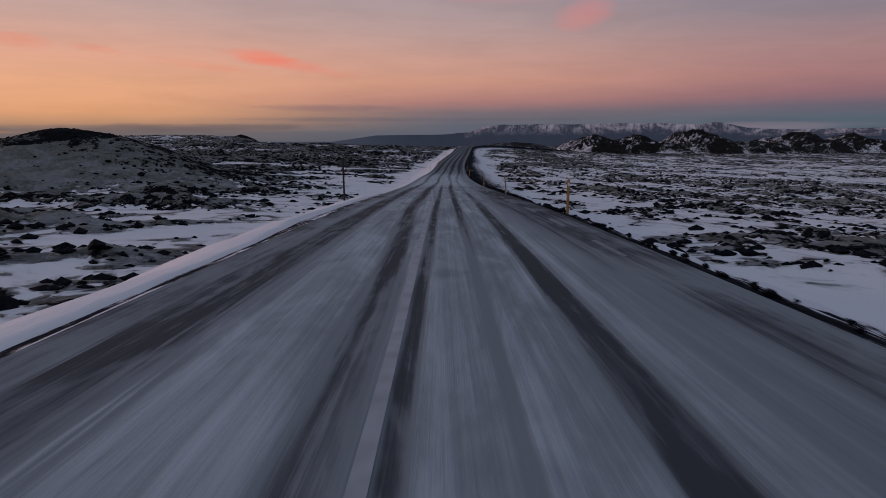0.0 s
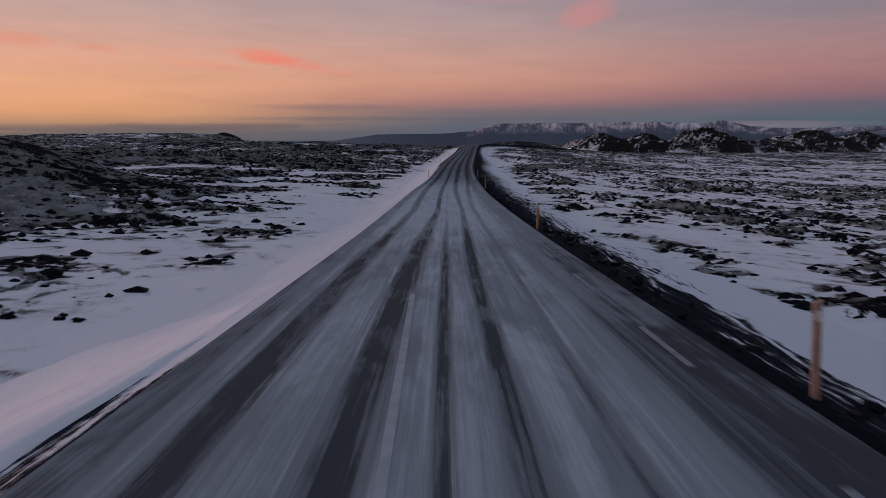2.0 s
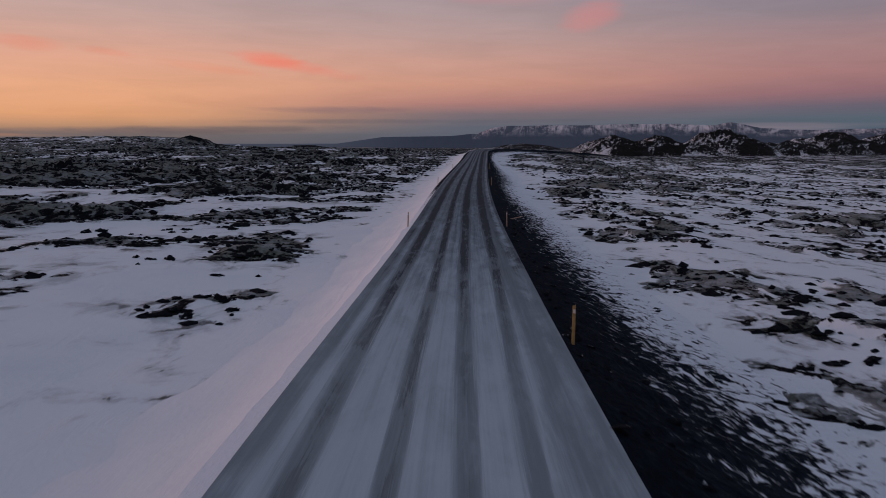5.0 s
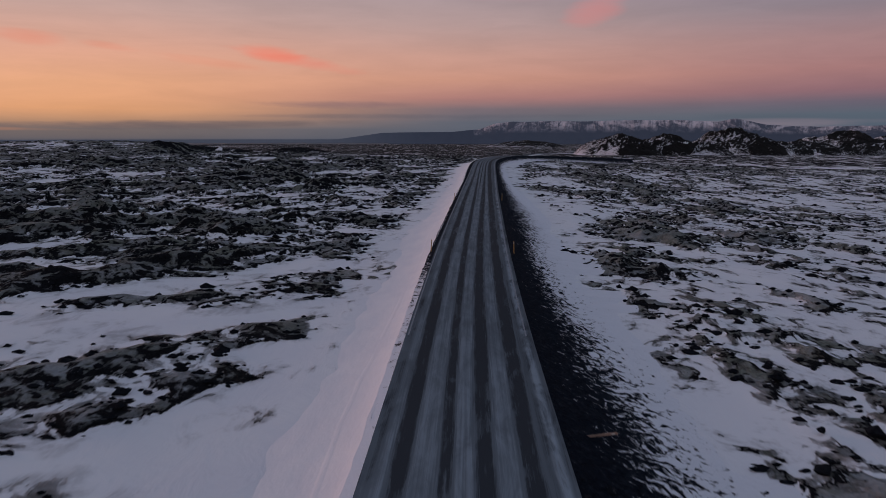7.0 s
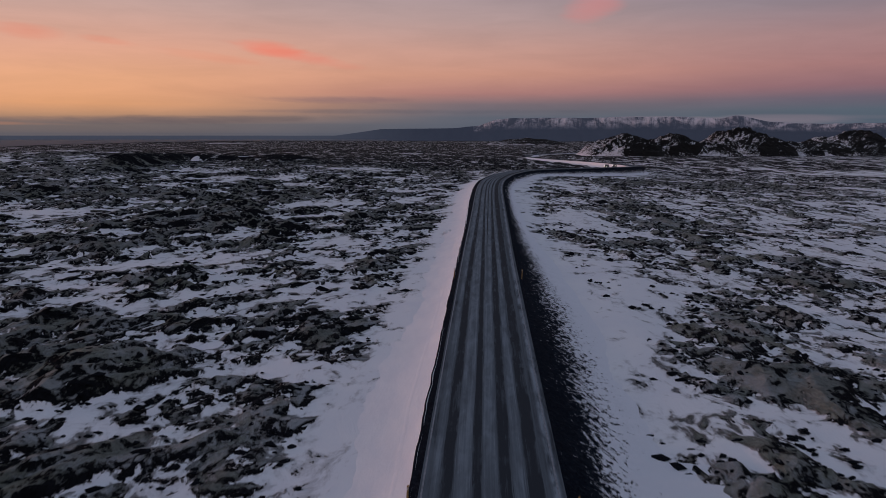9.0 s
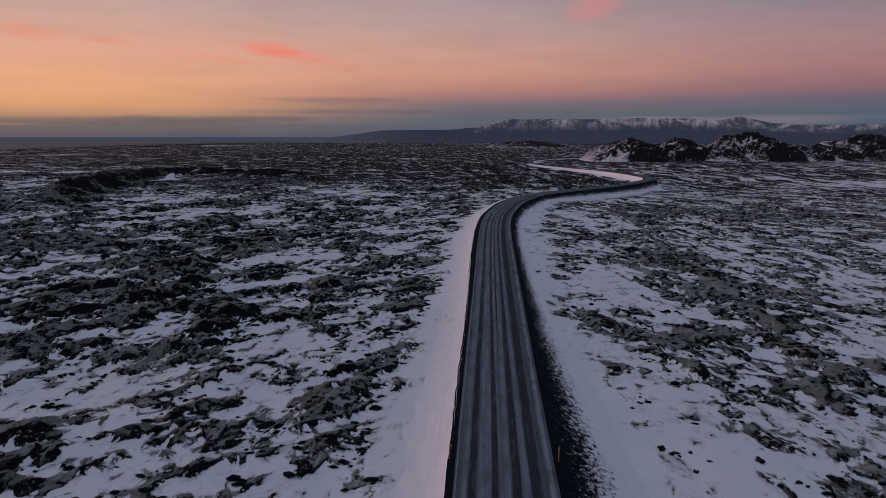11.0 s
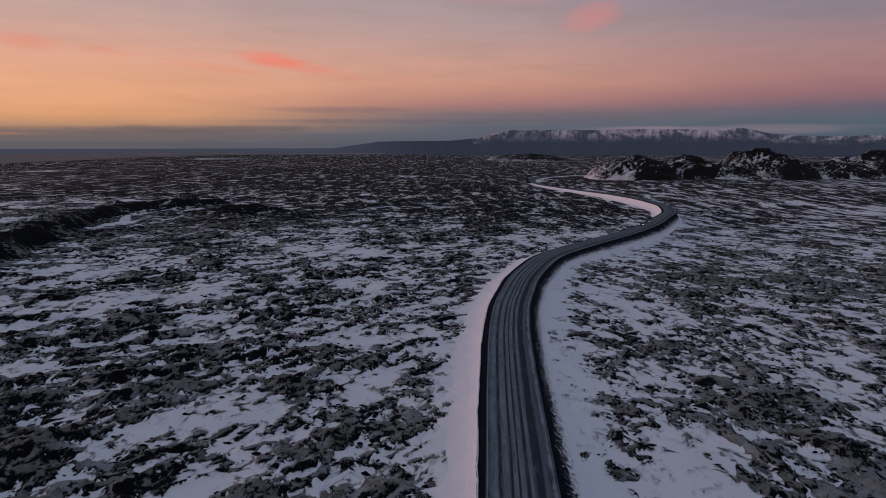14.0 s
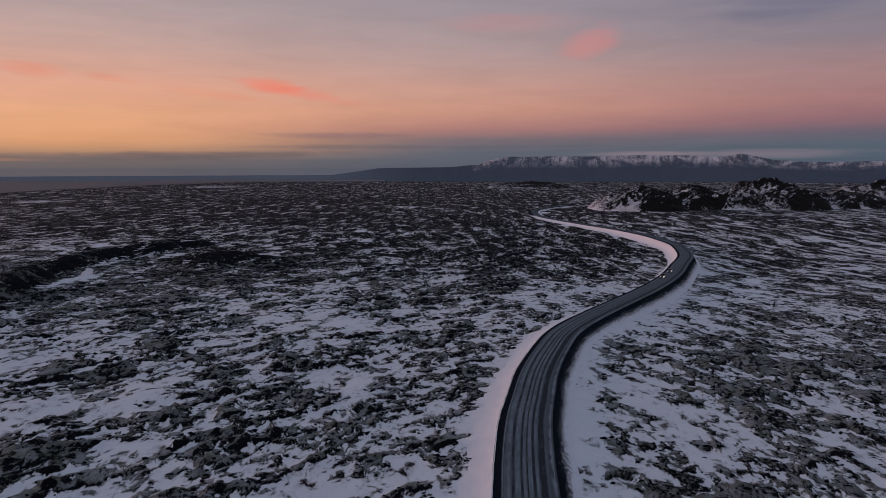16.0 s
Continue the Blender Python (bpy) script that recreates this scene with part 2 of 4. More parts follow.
# wheel tracks: metres along the road, then middle, half width and bareness
TRACKS = {"a": [(0, -2.65, 0.40, 0.62), (22, -2.42, 0.26, 0.66), (54, -2.38, 0.22, 0.66), (76, -1.98, 0.15, 0.55), (110, -2.3, 0.26, 0.62), (160, -2.2, 0.30, 0.92), (250, -2.15, 0.28, 0.85), (300, -2.0, 0.2, 0.7), (400, -2.0, 0.2, 0.7)],
          "b": [(0, -0.72, 0.16, 0.55), (8, -0.78, 0.16, 0.55), (22, -1.12, 0.18, 0.60), (54, -1.05, 0.25, 0.68), (76, -0.6, 0.12, 0.72), (125, -0.72, 0.20, 0.62), (190, -0.72, 0.23, 0.94), (250, -0.65, 0.2, 0.85), (300, -0.9, 0.14, 0.8), (400, -0.9, 0.14, 0.8)],
          "c": [(0, -0.36, 0.08, 0.62), (22, -0.32, 0.08, 0.62), (54, -0.17, 0.09, 0.60), (72, -0.1, 0.06, 0.12), (230, -0.1, 0.06, 0.0), (290, -0.2, 0.1, 0.75), (400, -0.2, 0.1, 0.75)],
          "d": [(0, 0.3, 0.05, 0.1), (22, 0.4, 0.10, 0.56), (54, 0.5, 0.14, 0.70), (76, 0.8, 0.10, 0.50), (125, 0.55, 0.24, 0.62), (164, 0.62, 0.33, 0.94), (250, 0.76, 0.26, 0.88), (300, 0.62, 0.16, 0.85), (400, 0.62, 0.16, 0.85)],
          "e": [(0, 1.15, 0.17, 0.82), (22, 1.22, 0.12, 0.66), (54, 1.42, 0.06, 0.36), (80, 1.5, 0.12, 0.34), (125, 2.08, 0.24, 0.62), (160, 2.15, 0.34, 0.96), (250, 2.0, 0.36, 0.92), (300, 1.75, 0.42, 0.92), (400, 1.75, 0.42, 0.92)]}


def build_asphalt(k, p):
    across = k.attr("across")                      # metres to the right of the road's middle
    along = k.attr("along")
    v = k.n("ShaderNodeCombineXYZ")
    k.put(v.inputs[0], across)
    k.put(v.inputs[1], along)
    v = v.outputs[0]
    streak = k.noise(k.scaled(v, (3.4, 0.06, 1)), 1.0, 7.0, 0.62, 0.15)
    fine = k.noise(k.scaled(v, (13.0, 0.16, 1)), 1.0, 6.0, 0.65, 0.1)
    blot = k.noise(k.scaled(v, (1.1, 0.26, 1)), 1.0, 8.0, 0.66, 0.6)
    grain = k.noise(v, 40.0, 3.0, 0.6)
    wander = k.math("MULTIPLY", k.math("SUBTRACT", k.noise(k.scaled(v, (0.0, 0.02, 0)), 1.0, 2.0), 0.5), 0.5)
    w = k.math("ADD", across, wander)
    later = k.span(along, 85.0, 150.0)
    bare = None
    for letter in TRACKS:                          # (across - middle) / half width of each wheel track, and how bare it is
        q = k.math("ABSOLUTE", k.math("ADD", k.attr("track_" + letter), k.math("MULTIPLY", wander, 1.1)))
        q = k.math("MULTIPLY", k.span(k.math("ADD", q, k.math("MULTIPLY", k.math("SUBTRACT", fine, 0.5), 1.7)), k.span(later, 0.0, 1.0, 1.8, 1.7), k.span(later, 0.0, 1.0, 0.45, 0.5)), k.attr("bare_" + letter))
        bare = q if bare is None else k.math("MAXIMUM", bare, q)
    bare = k.math("MULTIPLY", bare, k.span(k.math("ADD", blot, k.math("MULTIPLY", k.math("SUBTRACT", fine, 0.5), 0.5)), 0.38, 0.58, 0.50, 1.2))
    # the right-hand verge keeps a bare strip inside the edge
    side = k.span(k.math("ABSOLUTE", across), 2.75, 3.1, 0.0, 0.35)
    bare = k.math("MAXIMUM", bare, k.math("MAXIMUM", side, k.span(k.math("ADD", across, k.math("MULTIPLY", k.math("SUBTRACT", blot, 0.5), 2.4)), k.span(along, 30.0, 60.0, 1.3, 1.9), 2.7, 0.0, k.math("MULTIPLY", k.span(along, 35.0, 60.0, 0.60, 0.40), k.span(along, 8.0, 22.0, 0.6, 1.0)))))
    s = k.math("ADD", k.math("MULTIPLY", k.math("SUBTRACT", streak, 0.5), 1.3), k.math("MULTIPLY", k.math("SUBTRACT", fine, 0.5), 0.8))
    s = k.math("ADD", s, k.math("MULTIPLY", k.math("SUBTRACT", blot, 0.5), 1.7))
    bare = k.math("MULTIPLY", bare, k.math("SUBTRACT", 1.0, k.math("MULTIPLY", k.span(along, 40.0, 70.0), k.span(along, 130.0, 95.0, 0.0, 0.06))))
    calm = k.math("MULTIPLY", k.span(along, 52.0, 72.0), k.span(along, 135.0, 105.0))   # an even cover of packed snow
    s = k.math("MULTIPLY", s, k.span(calm, 0.0, 1.0, 0.9, 0.55))
    film = k.math("ADD", k.math("SUBTRACT", k.math("ADD", k.span(calm, 0.0, 1.0, 0.66, 0.88), k.math("MULTIPLY", later, 0.06)), bare), k.math("MULTIPLY", s, 0.8))
    # packed snow breaks off at the tracks with a ragged edge
    dust = k.math("ADD", k.span(film, 0.0, 0.42, 0.08, 0.40), k.span(film, 0.40, 1.05, 0.0, 0.46))
    less = k.span(along, 85.0, 175.0, 1.0, 0.44)  # the wind has swept the road clearer farther on
    dust = k.math("MULTIPLY", dust, less)
    grit = k.math("MULTIPLY", k.math("MULTIPLY", k.span(across, 2.75, 2.98), k.span(across, 3.3, 3.12)), k.math("MULTIPLY", later, k.span(blot, 0.38, 0.6, 0.05, 0.3)))
    dust = k.math("ADD", dust, grit)               # a pale gritty strip along the right-hand edge
    tar = k.ramp(grain, [(0.3, (0.008, 0.011, 0.016, 1)), (0.7, (0.022, 0.027, 0.035, 1))])
    k.put(p.inputs["Base Color"], k.mix(dust, tar, k.mix(later, (0.525, 0.63, 0.70, 1), (0.47, 0.60, 0.70, 1))))
    k.put(p.inputs["Roughness"], k.math("ADD", 0.8, k.math("MULTIPLY", dust, 0.15)))
    p.inputs["Specular IOR Level"].default_value = 0.04
    k.put(p.inputs["Normal"], k.bump(k.math("ADD", k.math("MULTIPLY", dust, 0.6), k.math("MULTIPLY", grain, 0.15)), 0.5, 0.04))


def build_hill(k, p):
    geo = k.n("ShaderNodeNewGeometry")
    pos = geo.outputs["Position"]
    lie = k.attr("lie")                            # where snow can lie
    n1 = k.noise(k.scaled(pos, (1.0, 1.0, 0.6)), 0.045, 8.0, 0.66, 0.4)
    n2 = k.noise(pos, 0.6, 6.0, 0.74)
    s = k.math("ADD", lie, k.math("ADD", k.math("MULTIPLY", k.math("SUBTRACT", n1, 0.5), 1.1), k.math("MULTIPLY", k.math("SUBTRACT", n2, 0.5), 1.9)))
    snow = k.span(s, 0.41, 0.47)
    stone = k.ramp(n2, [(0.3, (0.006, 0.006, 0.007, 1)), (0.75, (0.03, 0.028, 0.026, 1))])
    k.put(p.inputs["Base Color"], k.mix(snow, stone, (0.72, 0.74, 0.80, 1)))
    p.inputs["Roughness"].default_value = 0.9
    p.inputs["Specular IOR Level"].default_value = 0.1
    k.put(p.inputs["Normal"], k.bump(n2, 0.8, 2.0))


def build_far_mountain(k, p):
    v = k.n("ShaderNodeCombineXYZ")
    high = k.attr("high")                          # 0 at the foot, 1 at the rim
    k.put(v.inputs[0], k.attr("bearing"))
    k.put(v.inputs[1], high)
    v = v.outputs[0]
    n1 = k.noise(k.scaled(v, (3.0, 1.1, 1.0)), 1.0, 6.0, 0.66, 1.6)
    n2 = k.noise(k.scaled(v, (0.7, 1.5, 1.0)), 1.0, 5.0, 0.6, 1.2)
    bands = k.noise(k.scaled(v, (0.3, 8.0, 1.0)), 1.0, 3.0)        # level ledges in the cliffs
    s = k.math("ADD", k.math("MULTIPLY", k.math("SUBTRACT", n1, 0.5), 1.4), k.math("ADD", k.math("MULTIPLY", k.math("SUBTRACT", n2, 0.5), 2.2), k.math("MULTIPLY", k.math("SUBTRACT", bands, 0.5), 0.25)))
    snow = k.math("MULTIPLY", k.span(high, 0.30, 0.85), k.span(s, -0.25, 0.50, 0.04, 0.80))
    # snow tinted pink for the dusk light on it
    k.put(p.inputs["Base Color"], k.mix(snow, k.mix(n2, (0.020, 0.024, 0.034, 1), (0.045, 0.050, 0.065, 1)), (0.90, 0.78, 0.78, 1)))
    p.inputs["Roughness"].default_value = 1.0
    p.inputs["Specular IOR Level"].default_value = 0.0
    # air haze put into the emission: a bluish glow, paler to the left
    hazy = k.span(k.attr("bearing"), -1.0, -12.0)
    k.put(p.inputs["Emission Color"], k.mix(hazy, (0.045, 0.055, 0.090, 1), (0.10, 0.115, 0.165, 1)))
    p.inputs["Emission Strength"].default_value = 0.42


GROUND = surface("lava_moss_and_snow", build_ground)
SNOW = surface("drifted_snow", build_snow)
GRAVEL = surface("black_gravel_and_snow", build_gravel)
ASPHALT = surface("asphalt_under_blown_snow", build_asphalt)
HILL = surface("dark_scoria_and_snow", build_hill)
FAR = surface("far_snowy_rock_hazed", build_far_mountain)


# ---- noise for arrays ----
def lattice(ix, iy, seed):
    h = (ix.astype(np.int64) * 374761393 + iy.astype(np.int64) * 668265263 + seed * 974634777) & 0xFFFFFFFF
    h = ((h ^ (h >> 13)) * 1274126177) & 0xFFFFFFFF
    h = h ^ (h >> 16)
    return (h & 0xFFFF).astype(np.float64) / 65535.0


def vnoise(x, y, seed):
    """Smooth gradient noise in about -1 to 1."""
    ix, iy = np.floor(x), np.floor(y)
    fx, fy = x - ix, y - iy
    u, v = fx * fx * fx * (fx * (fx * 6 - 15) + 10), fy * fy * fy * (fy * (fy * 6 - 15) + 10)

    def grad(dx, dy):
        a = lattice(ix + dx, iy + dy, seed) * 2 * np.pi
        return np.cos(a) * (fx - dx) + np.sin(a) * (fy - dy)

    a, b, c, d = grad(0, 0), grad(1, 0), grad(0, 1), grad(1, 1)
    return 1.5 * ((a * (1 - u) + b * u) * (1 - v) + (c * (1 - u) + d * u) * v)


def fbm(x, y, size, octaves, seed, gain=0.5, ridged=False):
    total, amp, norm = np.zeros_like(x), 1.0, 0.0
    for o in range(octaves):
        n = vnoise(x / size + 17.3 * o, y / size - 9.1 * o, seed + o)
        total += amp * ((1 - 2 * np.abs(n)) if ridged else n)
        norm += amp
        amp *= gain
        size *= 0.5
    return total / norm


def step(v, a, b):
    """0 at a, 1 at b, eased; b may be the smaller."""
    t = np.clip((v - a) / (b - a), 0, 1)
    return t * t * (3 - 2 * t)


# ---- the road's line ----
LINE = [(0.2, -40), (0.1, 0), (0, 30), (-0.1, 60), (-0.05, 100), (0.5, 130), (0.9, 150), (1.4, 170), (2.1, 190), (2.95, 210), (4.1, 235), (5.3, 260), (6.6, 285), (7.9, 310),
        (9.2, 335), (10.6, 356), (12.4, 372.5), (14.6, 385), (17.2, 398), (21.3, 413), (27.6, 432), (37.8, 452.5), (66.5, 504), (87, 546), (105, 591), (122.7, 637), (139, 697.6),
        (147, 739), (149, 799), (142, 858), (129, 914), (114, 981), (101, 1054), (102, 1144), (113, 1208), (136, 1265), (167, 1313), (215, 1345), (330, 1385), (460, 1410)]
ROAD_Z = [(-40, 4.9), (0, 4.15), (10, 3.9), (20, 3.55), (36, 2.9), (48, 2.3), (75, 1.25), (100, 0.62), (115, 0.25), (132, -0.12), (150, -0.3), (170, -0.14), (190, 0.14), (210, 0.4),
          (235, 0.6), (260, 0.9), (285, 1.3), (310, 1.8), (335, 2.45), (360, 3.1), (385, 3.5), (415, 3.6), (440, 3.1), (480, 1.7), (560, -1.3), (630, -3.9), (750, -8.6),
          (1000, -11.7), (1200, -13.2), (1500, -13.5)]


def catmull(pts, n):
    p = np.array([pts[0]] + list(pts) + [pts[-1]], float)
    out = []
    for i in range(1, len(p) - 2):
        t = np.linspace(0, 1, n, endpoint=False)[:, None]
        a, b, c, d = p[i - 1], p[i], p[i + 1], p[i + 2]
        h = np.linalg.norm(c - b)
        m1 = (c - a) / max(np.linalg.norm(c - a), 1e-6) * h
        m2 = (d - b) / max(np.linalg.norm(d - b), 1e-6) * h
        out.append((2 * t**3 - 3 * t**2 + 1) * b + (t**3 - 2 * t**2 + t) * m1 + (-2 * t**3 + 3 * t**2) * c + (t**3 - t**2) * m2)
    out.append(p[-1:])
    return np.concatenate(out)


_raw = catmull(LINE, 40)
_len = np.concatenate([[0], np.cumsum(np.linalg.norm(np.diff(_raw, axis=0), axis=1))])


def road_at(s):
    """Place and heading of the road's middle, s metres along it; s = 0 lies at y = 0."""
    s = np.asarray(s, float) + 40.0
    x, y = np.interp(s, _len, _raw[:, 0]), np.interp(s, _len, _raw[:, 1])
    e = 2.0
    tx = np.interp(s + e, _len, _raw[:, 0]) - np.interp(s - e, _len, _raw[:, 0])
    ty = np.interp(s + e, _len, _raw[:, 1]) - np.interp(s - e, _len, _raw[:, 1])
    h = np.hypot(tx, ty) + 1e-9
    return x, y, tx / h, ty / h


def smooth_profile(y, table, reach=14.0):
    xs, zs = zip(*table)
    return sum(np.interp(y + o * reach, xs, zs) for o in (-1, -0.5, 0, 0.5, 1)) / 5


def road_z(y):
    return smooth_profile(y, ROAD_Z)


S_LINE = np.concatenate([np.arange(-38, 470, 1.0), np.arange(470, _len[-1] - 42, 3.0)])
_cx, _cy, _ctx, _cty = road_at(S_LINE)


def road_offset(x, y):
    """Signed distance to the right of the road's middle (large far away)."""
    out = np.full(x.shape, 1e3)
    near = (np.abs(x - np.interp(y, _raw[:, 1], _raw[:, 0])) < 120) & (y > -60) & (y < 1430) | ((x > 40) & (x < 500) & (y > 1180) & (y < 1430))
    idx = np.nonzero(near.ravel())[0]
    xs, ys = x.ravel()[idx], y.ravel()[idx]
    best, sign = np.full(xs.shape, 1e9), np.ones(xs.shape)
    order = np.argsort(ys)
    xs, ys = xs[order], ys[order]
    edges = np.searchsorted(ys, np.arange(-60, 1450, 15.0))
    for a, b in zip(edges[:-1], edges[1:]):
        if a == b:
            continue
        lo, hi = ys[a] - 60, ys[b - 1] + 60
        c = np.nonzero((_cy > lo) & (_cy < hi))[0]
        if not len(c):
            continue
        c = c[::2] if len(c) > 90 else c
        dx, dy = xs[a:b, None] - _cx[None, c], ys[a:b, None] - _cy[None, c]
        j = np.argmin(dx * dx + dy * dy, axis=1)
        r = np.arange(b - a)
        across = dx[r, j] * _cty[c[j]] - dy[r, j] * _ctx[c[j]]
        along = dx[r, j] * _ctx[c[j]] + dy[r, j] * _cty[c[j]]
        over = np.maximum(np.abs(along) - 3.0, 0)
        best[a:b] = np.sign(across) * np.hypot(across, over)
    res = np.empty_like(best)
    res[order] = best
    flat = out.ravel()
    flat[idx] = res
    return flat.reshape(x.shape)


# ---- the lie of the land ----
LAND_Z = [(-60, 2.4), (0, 1.9), (40, 0.4), (80, -0.9), (110, -1.4), (160, -1.5), (220, -0.9), (300, 0.0), (350, 1.3), (420, 2.0), (480, 0.6), (560, -2.4),
          (630, -4.8), (750, -9.6), (1000, -12.8), (1250, -14.5), (2000, -15.0), (2500, -15.2), (3600, -15.2), (5200, -15.2)]


def scarp_run(x, y):
    """Metres behind the foot of a low scarp that faces the road."""
    foot = np.interp(y, [370, 416, 470, 530, 580, 660, 740], [-96, -116, -130, -148, -150, -146, -138])
    return foot - x + 6 * vnoise(x / 60.0, y / 24.0, 15)


def scarp_reach(y):
    return step(y, 360, 415) * (1 - step(y, 650, 730))


def scarp_face(x, y):
    run = scarp_run(x, y)
    return step(run, -8, -3) * (1 - step(run, 3, 8)) * scarp_reach(y)


def land(x, y):
    """The broad lie of the land, with no lava on it."""
    z = smooth_profile(y, LAND_Z, 20.0)
    fade = 1 - step(y, 650, 1100)
    right = np.maximum(x - 16, 0)
    z = z - 8.5 * (1 - np.exp(-right * 0.05 / 8.5)) * fade
    lf = np.maximum(-x - 8, 0)
    z = z + 6.0 * (1 - np.exp(-lf * 0.042 / 6.0)) * fade
    z = z + 6.4 * np.exp(-((x + 55) / 18) ** 2 - ((y - 107) / 23) ** 2)          # mossy mound by the road
    run = scarp_run(x, y)
    z = z + 3.6 * step(run, -6, 3.0) * (1 - step(run, 30, 150)) * scarp_reach(y) + 4.4 * np.exp(-((x + 97) / 22) ** 2 - ((y - 575) / 22) ** 2)
    z = z + 0.55 * fbm(x, 1.2 * y, 17.0, 3, 13) * step(np.abs(x), 12, 30) * (1 - 0.5 * step(x, 0, 1)) * (1 - step(y, 500, 800)) + 1.2 * fbm(x, y, 130.0, 3, 11) * (0.3 + 0.7 * step(np.abs(x), 8, 60))
    return z


# drifts that lie deeper (+) and stretches blown bare (-): x, y, reach across and along, metres of snow
PATCHES = ((13, 147, 6, 5, -0.24), (21, 153, 5, 4, -0.25), (23, 168, 8, 5, -0.2), (24, 229, 7, 9, -0.45), (34, 239, 8, 9, -0.35), (24, 213, 8, 4, -0.35),
           (33, 275, 9, 12, -0.25), (44, 303, 9, 15, -0.35), (-14, 143, 6, 4, -0.16), (-42, 295, 12, 18, -0.38), (-12, 288, 6, 10, 0.25), (15, 226, 4, 16, 0.3), (24, 308, 7, 14, 0.35),
           (-50, 388, 8, 7, 0.45), (-66, 376, 9, 9, 0.4), (-15, 390, 4, 8, 0.3), (-28, 322, 9, 6, 0.3), (-9, 213, 4, 6, 0.3),
           (-19, 192, 5, 6, -0.42), (16.5, 190, 3, 7, -0.32), (42, 222, 12, 14, 0.14), (60, 290, 22, 40, 0.1),
           (-20, 212, 9, 5, -0.26), (-31, 222, 8, 6, -0.2), (-21, 228, 9, 5, -0.2), (16, 217, 3.5, 5, -0.2), (19, 159, 5, 4, -0.22))


def lava(x, y, d):
    """Rock height over the land, the snow's level over the land, at places d metres from the road."""
    a = np.abs(d)
    turn = np.radians(50 + 62 * step(x - np.interp(y, _raw[:, 1], _raw[:, 0]), -2.0, 2.0))                                     # the folds' run, to either side of the road
    run, cut = x * np.cos(turn) + y * np.sin(turn), y * np.cos(turn) - x * np.sin(turn)
    wx, wy = 0.62 * run + 2.6 * fbm(x, y, 9.0, 2, 31), 1.25 * cut + 2.2 * fbm(x, y, 8.0, 2, 41)
    big = fbm(wx, wy, 30.0, 3, 3)
    lean = fbm(wx, wy, 8.4, 1, 5)
    mid = fbm(wx, wy + 3.0 * lean, 6.6, 4, 5, 0.6)                                # folds, steeper on the near side
    rid = fbm(wx, wy, 3.2, 3, 7, 0.6, True)
    rock = 0.42 * big + 1.0 * mid + 0.42 * rid
    rock = rock + 0.9 * np.clip(fbm(wx, wy, 2.6, 2, 9) - 0.38, 0, 1)               # lumps that stand out of the drifts
    w = calm(y, d)
    rock = rock * (1 - 0.55 * w) + w * (0.95 * fbm(wx, wy, 13.0, 2, 77) + 0.25 * fbm(wx, wy, 5.0, 2, 79))
    patch = fbm(x, y, 55.0, 3, 21)
    level = 0.20 + 0.26 * step(d, 7, 11) * (1 - step(y, 50, 80)) - 0.03 * step(d, 8, 12) * step(y, 55, 75) * (1 - step(y, 105, 125)) - 0.02 * step(y, 125, 150) - 0.08 * step(y, 300, 318) * (1 - step(y, 372, 400)) + 0.05 * step(y, 215, 240) * (1 - step(y, 285, 320)) + 0.06 * step(y, 420, 480) * (1 - step(y, 950, 1100)) - 0.10 * step(a, 14, 40) + 0.22 * patch - 0.04 * step(y, 200, 260)
    level = level + 0.55 * (1 - step(a, 7.0, 12.0 + 4 * np.clip(patch, -1, 1))) * (1 - 0.4 * step(d, 0, 1) * (1 - step(y, 70, 110)))
    level = level + 0.17 * step(d, 6, 12) * (1 - step(d, 16, 42)) * (0.1 + 0.9 * step(y, 62, 108)) + (0.03 + 0.07 * (1 - step(y, 50, 85))) * step(-d, 0, 1) * (1 - step(y, 90, 150)) * (1 - step(a, 12, 30)) + 0.18 * step(y, 85, 110) * (1 - step(y, 135, 190)) * (1 - step(-d, 16, 34)) * step(-d, 5, 8)
    level = level + 0.14 * step(a, 10, 20) * step(y, 105, 130) * (1 - step(y, 190, 220)) - 0.14 * step(-d, 8, 14) * np.exp(-((y - 155) / 16) ** 2) + 0.19 * step(d, 18, 30) * np.exp(-((y - 195) / 18) ** 2) - 0.14 * step(-d, 10, 20) * step(y, 170, 190) * (1 - step(y, 235, 275)) - 0.1 * step(d, 14, 20) * np.exp(-((y - 220) / 14) ** 2) + 0.07 * step(y, 190, 230) * (1 - step(y, 560, 700)) + 0.2 * step(x, 40, 70) * step(y, 175, 210) * (1 - step(y, 380, 450))
    level = level + 1.6 * np.exp(-((x + 127) / 3.5) ** 2 - ((y - 514) / 6) ** 2)
    level = level - 0.24 * step(y, 640, 1150) * (1 - 0.6 * step(x, 60, 260)) + 1.6 * np.exp(-((x + 737) / 60) ** 2 - ((y - 2450) / 70) ** 2) + 1.6 * np.exp(-((x + 715) / 45) ** 2 - ((y - 1470) / 32) ** 2) + 1.4 * np.exp(-((x + 57) / 36) ** 2 - ((y - 1295) / 20) ** 2) + 0.13 * step(y, 310, 360) * (1 - step(y, 540, 600)) * step(-d, 8, 20)
    level = level + 0.32 * np.exp(-((x - 430) / 260) ** 2 - ((y - 1130) / 95) ** 2)
    bare = np.exp(-((x + 57) / 21) ** 2 - ((y - 106) / 24) ** 2)
    level = level - 1.1 * bare - 0.7 * scarp_face(x, y) - 0.9 * np.exp(-((x + 95) / 24) ** 2 - ((y - 572) / 20) ** 2)
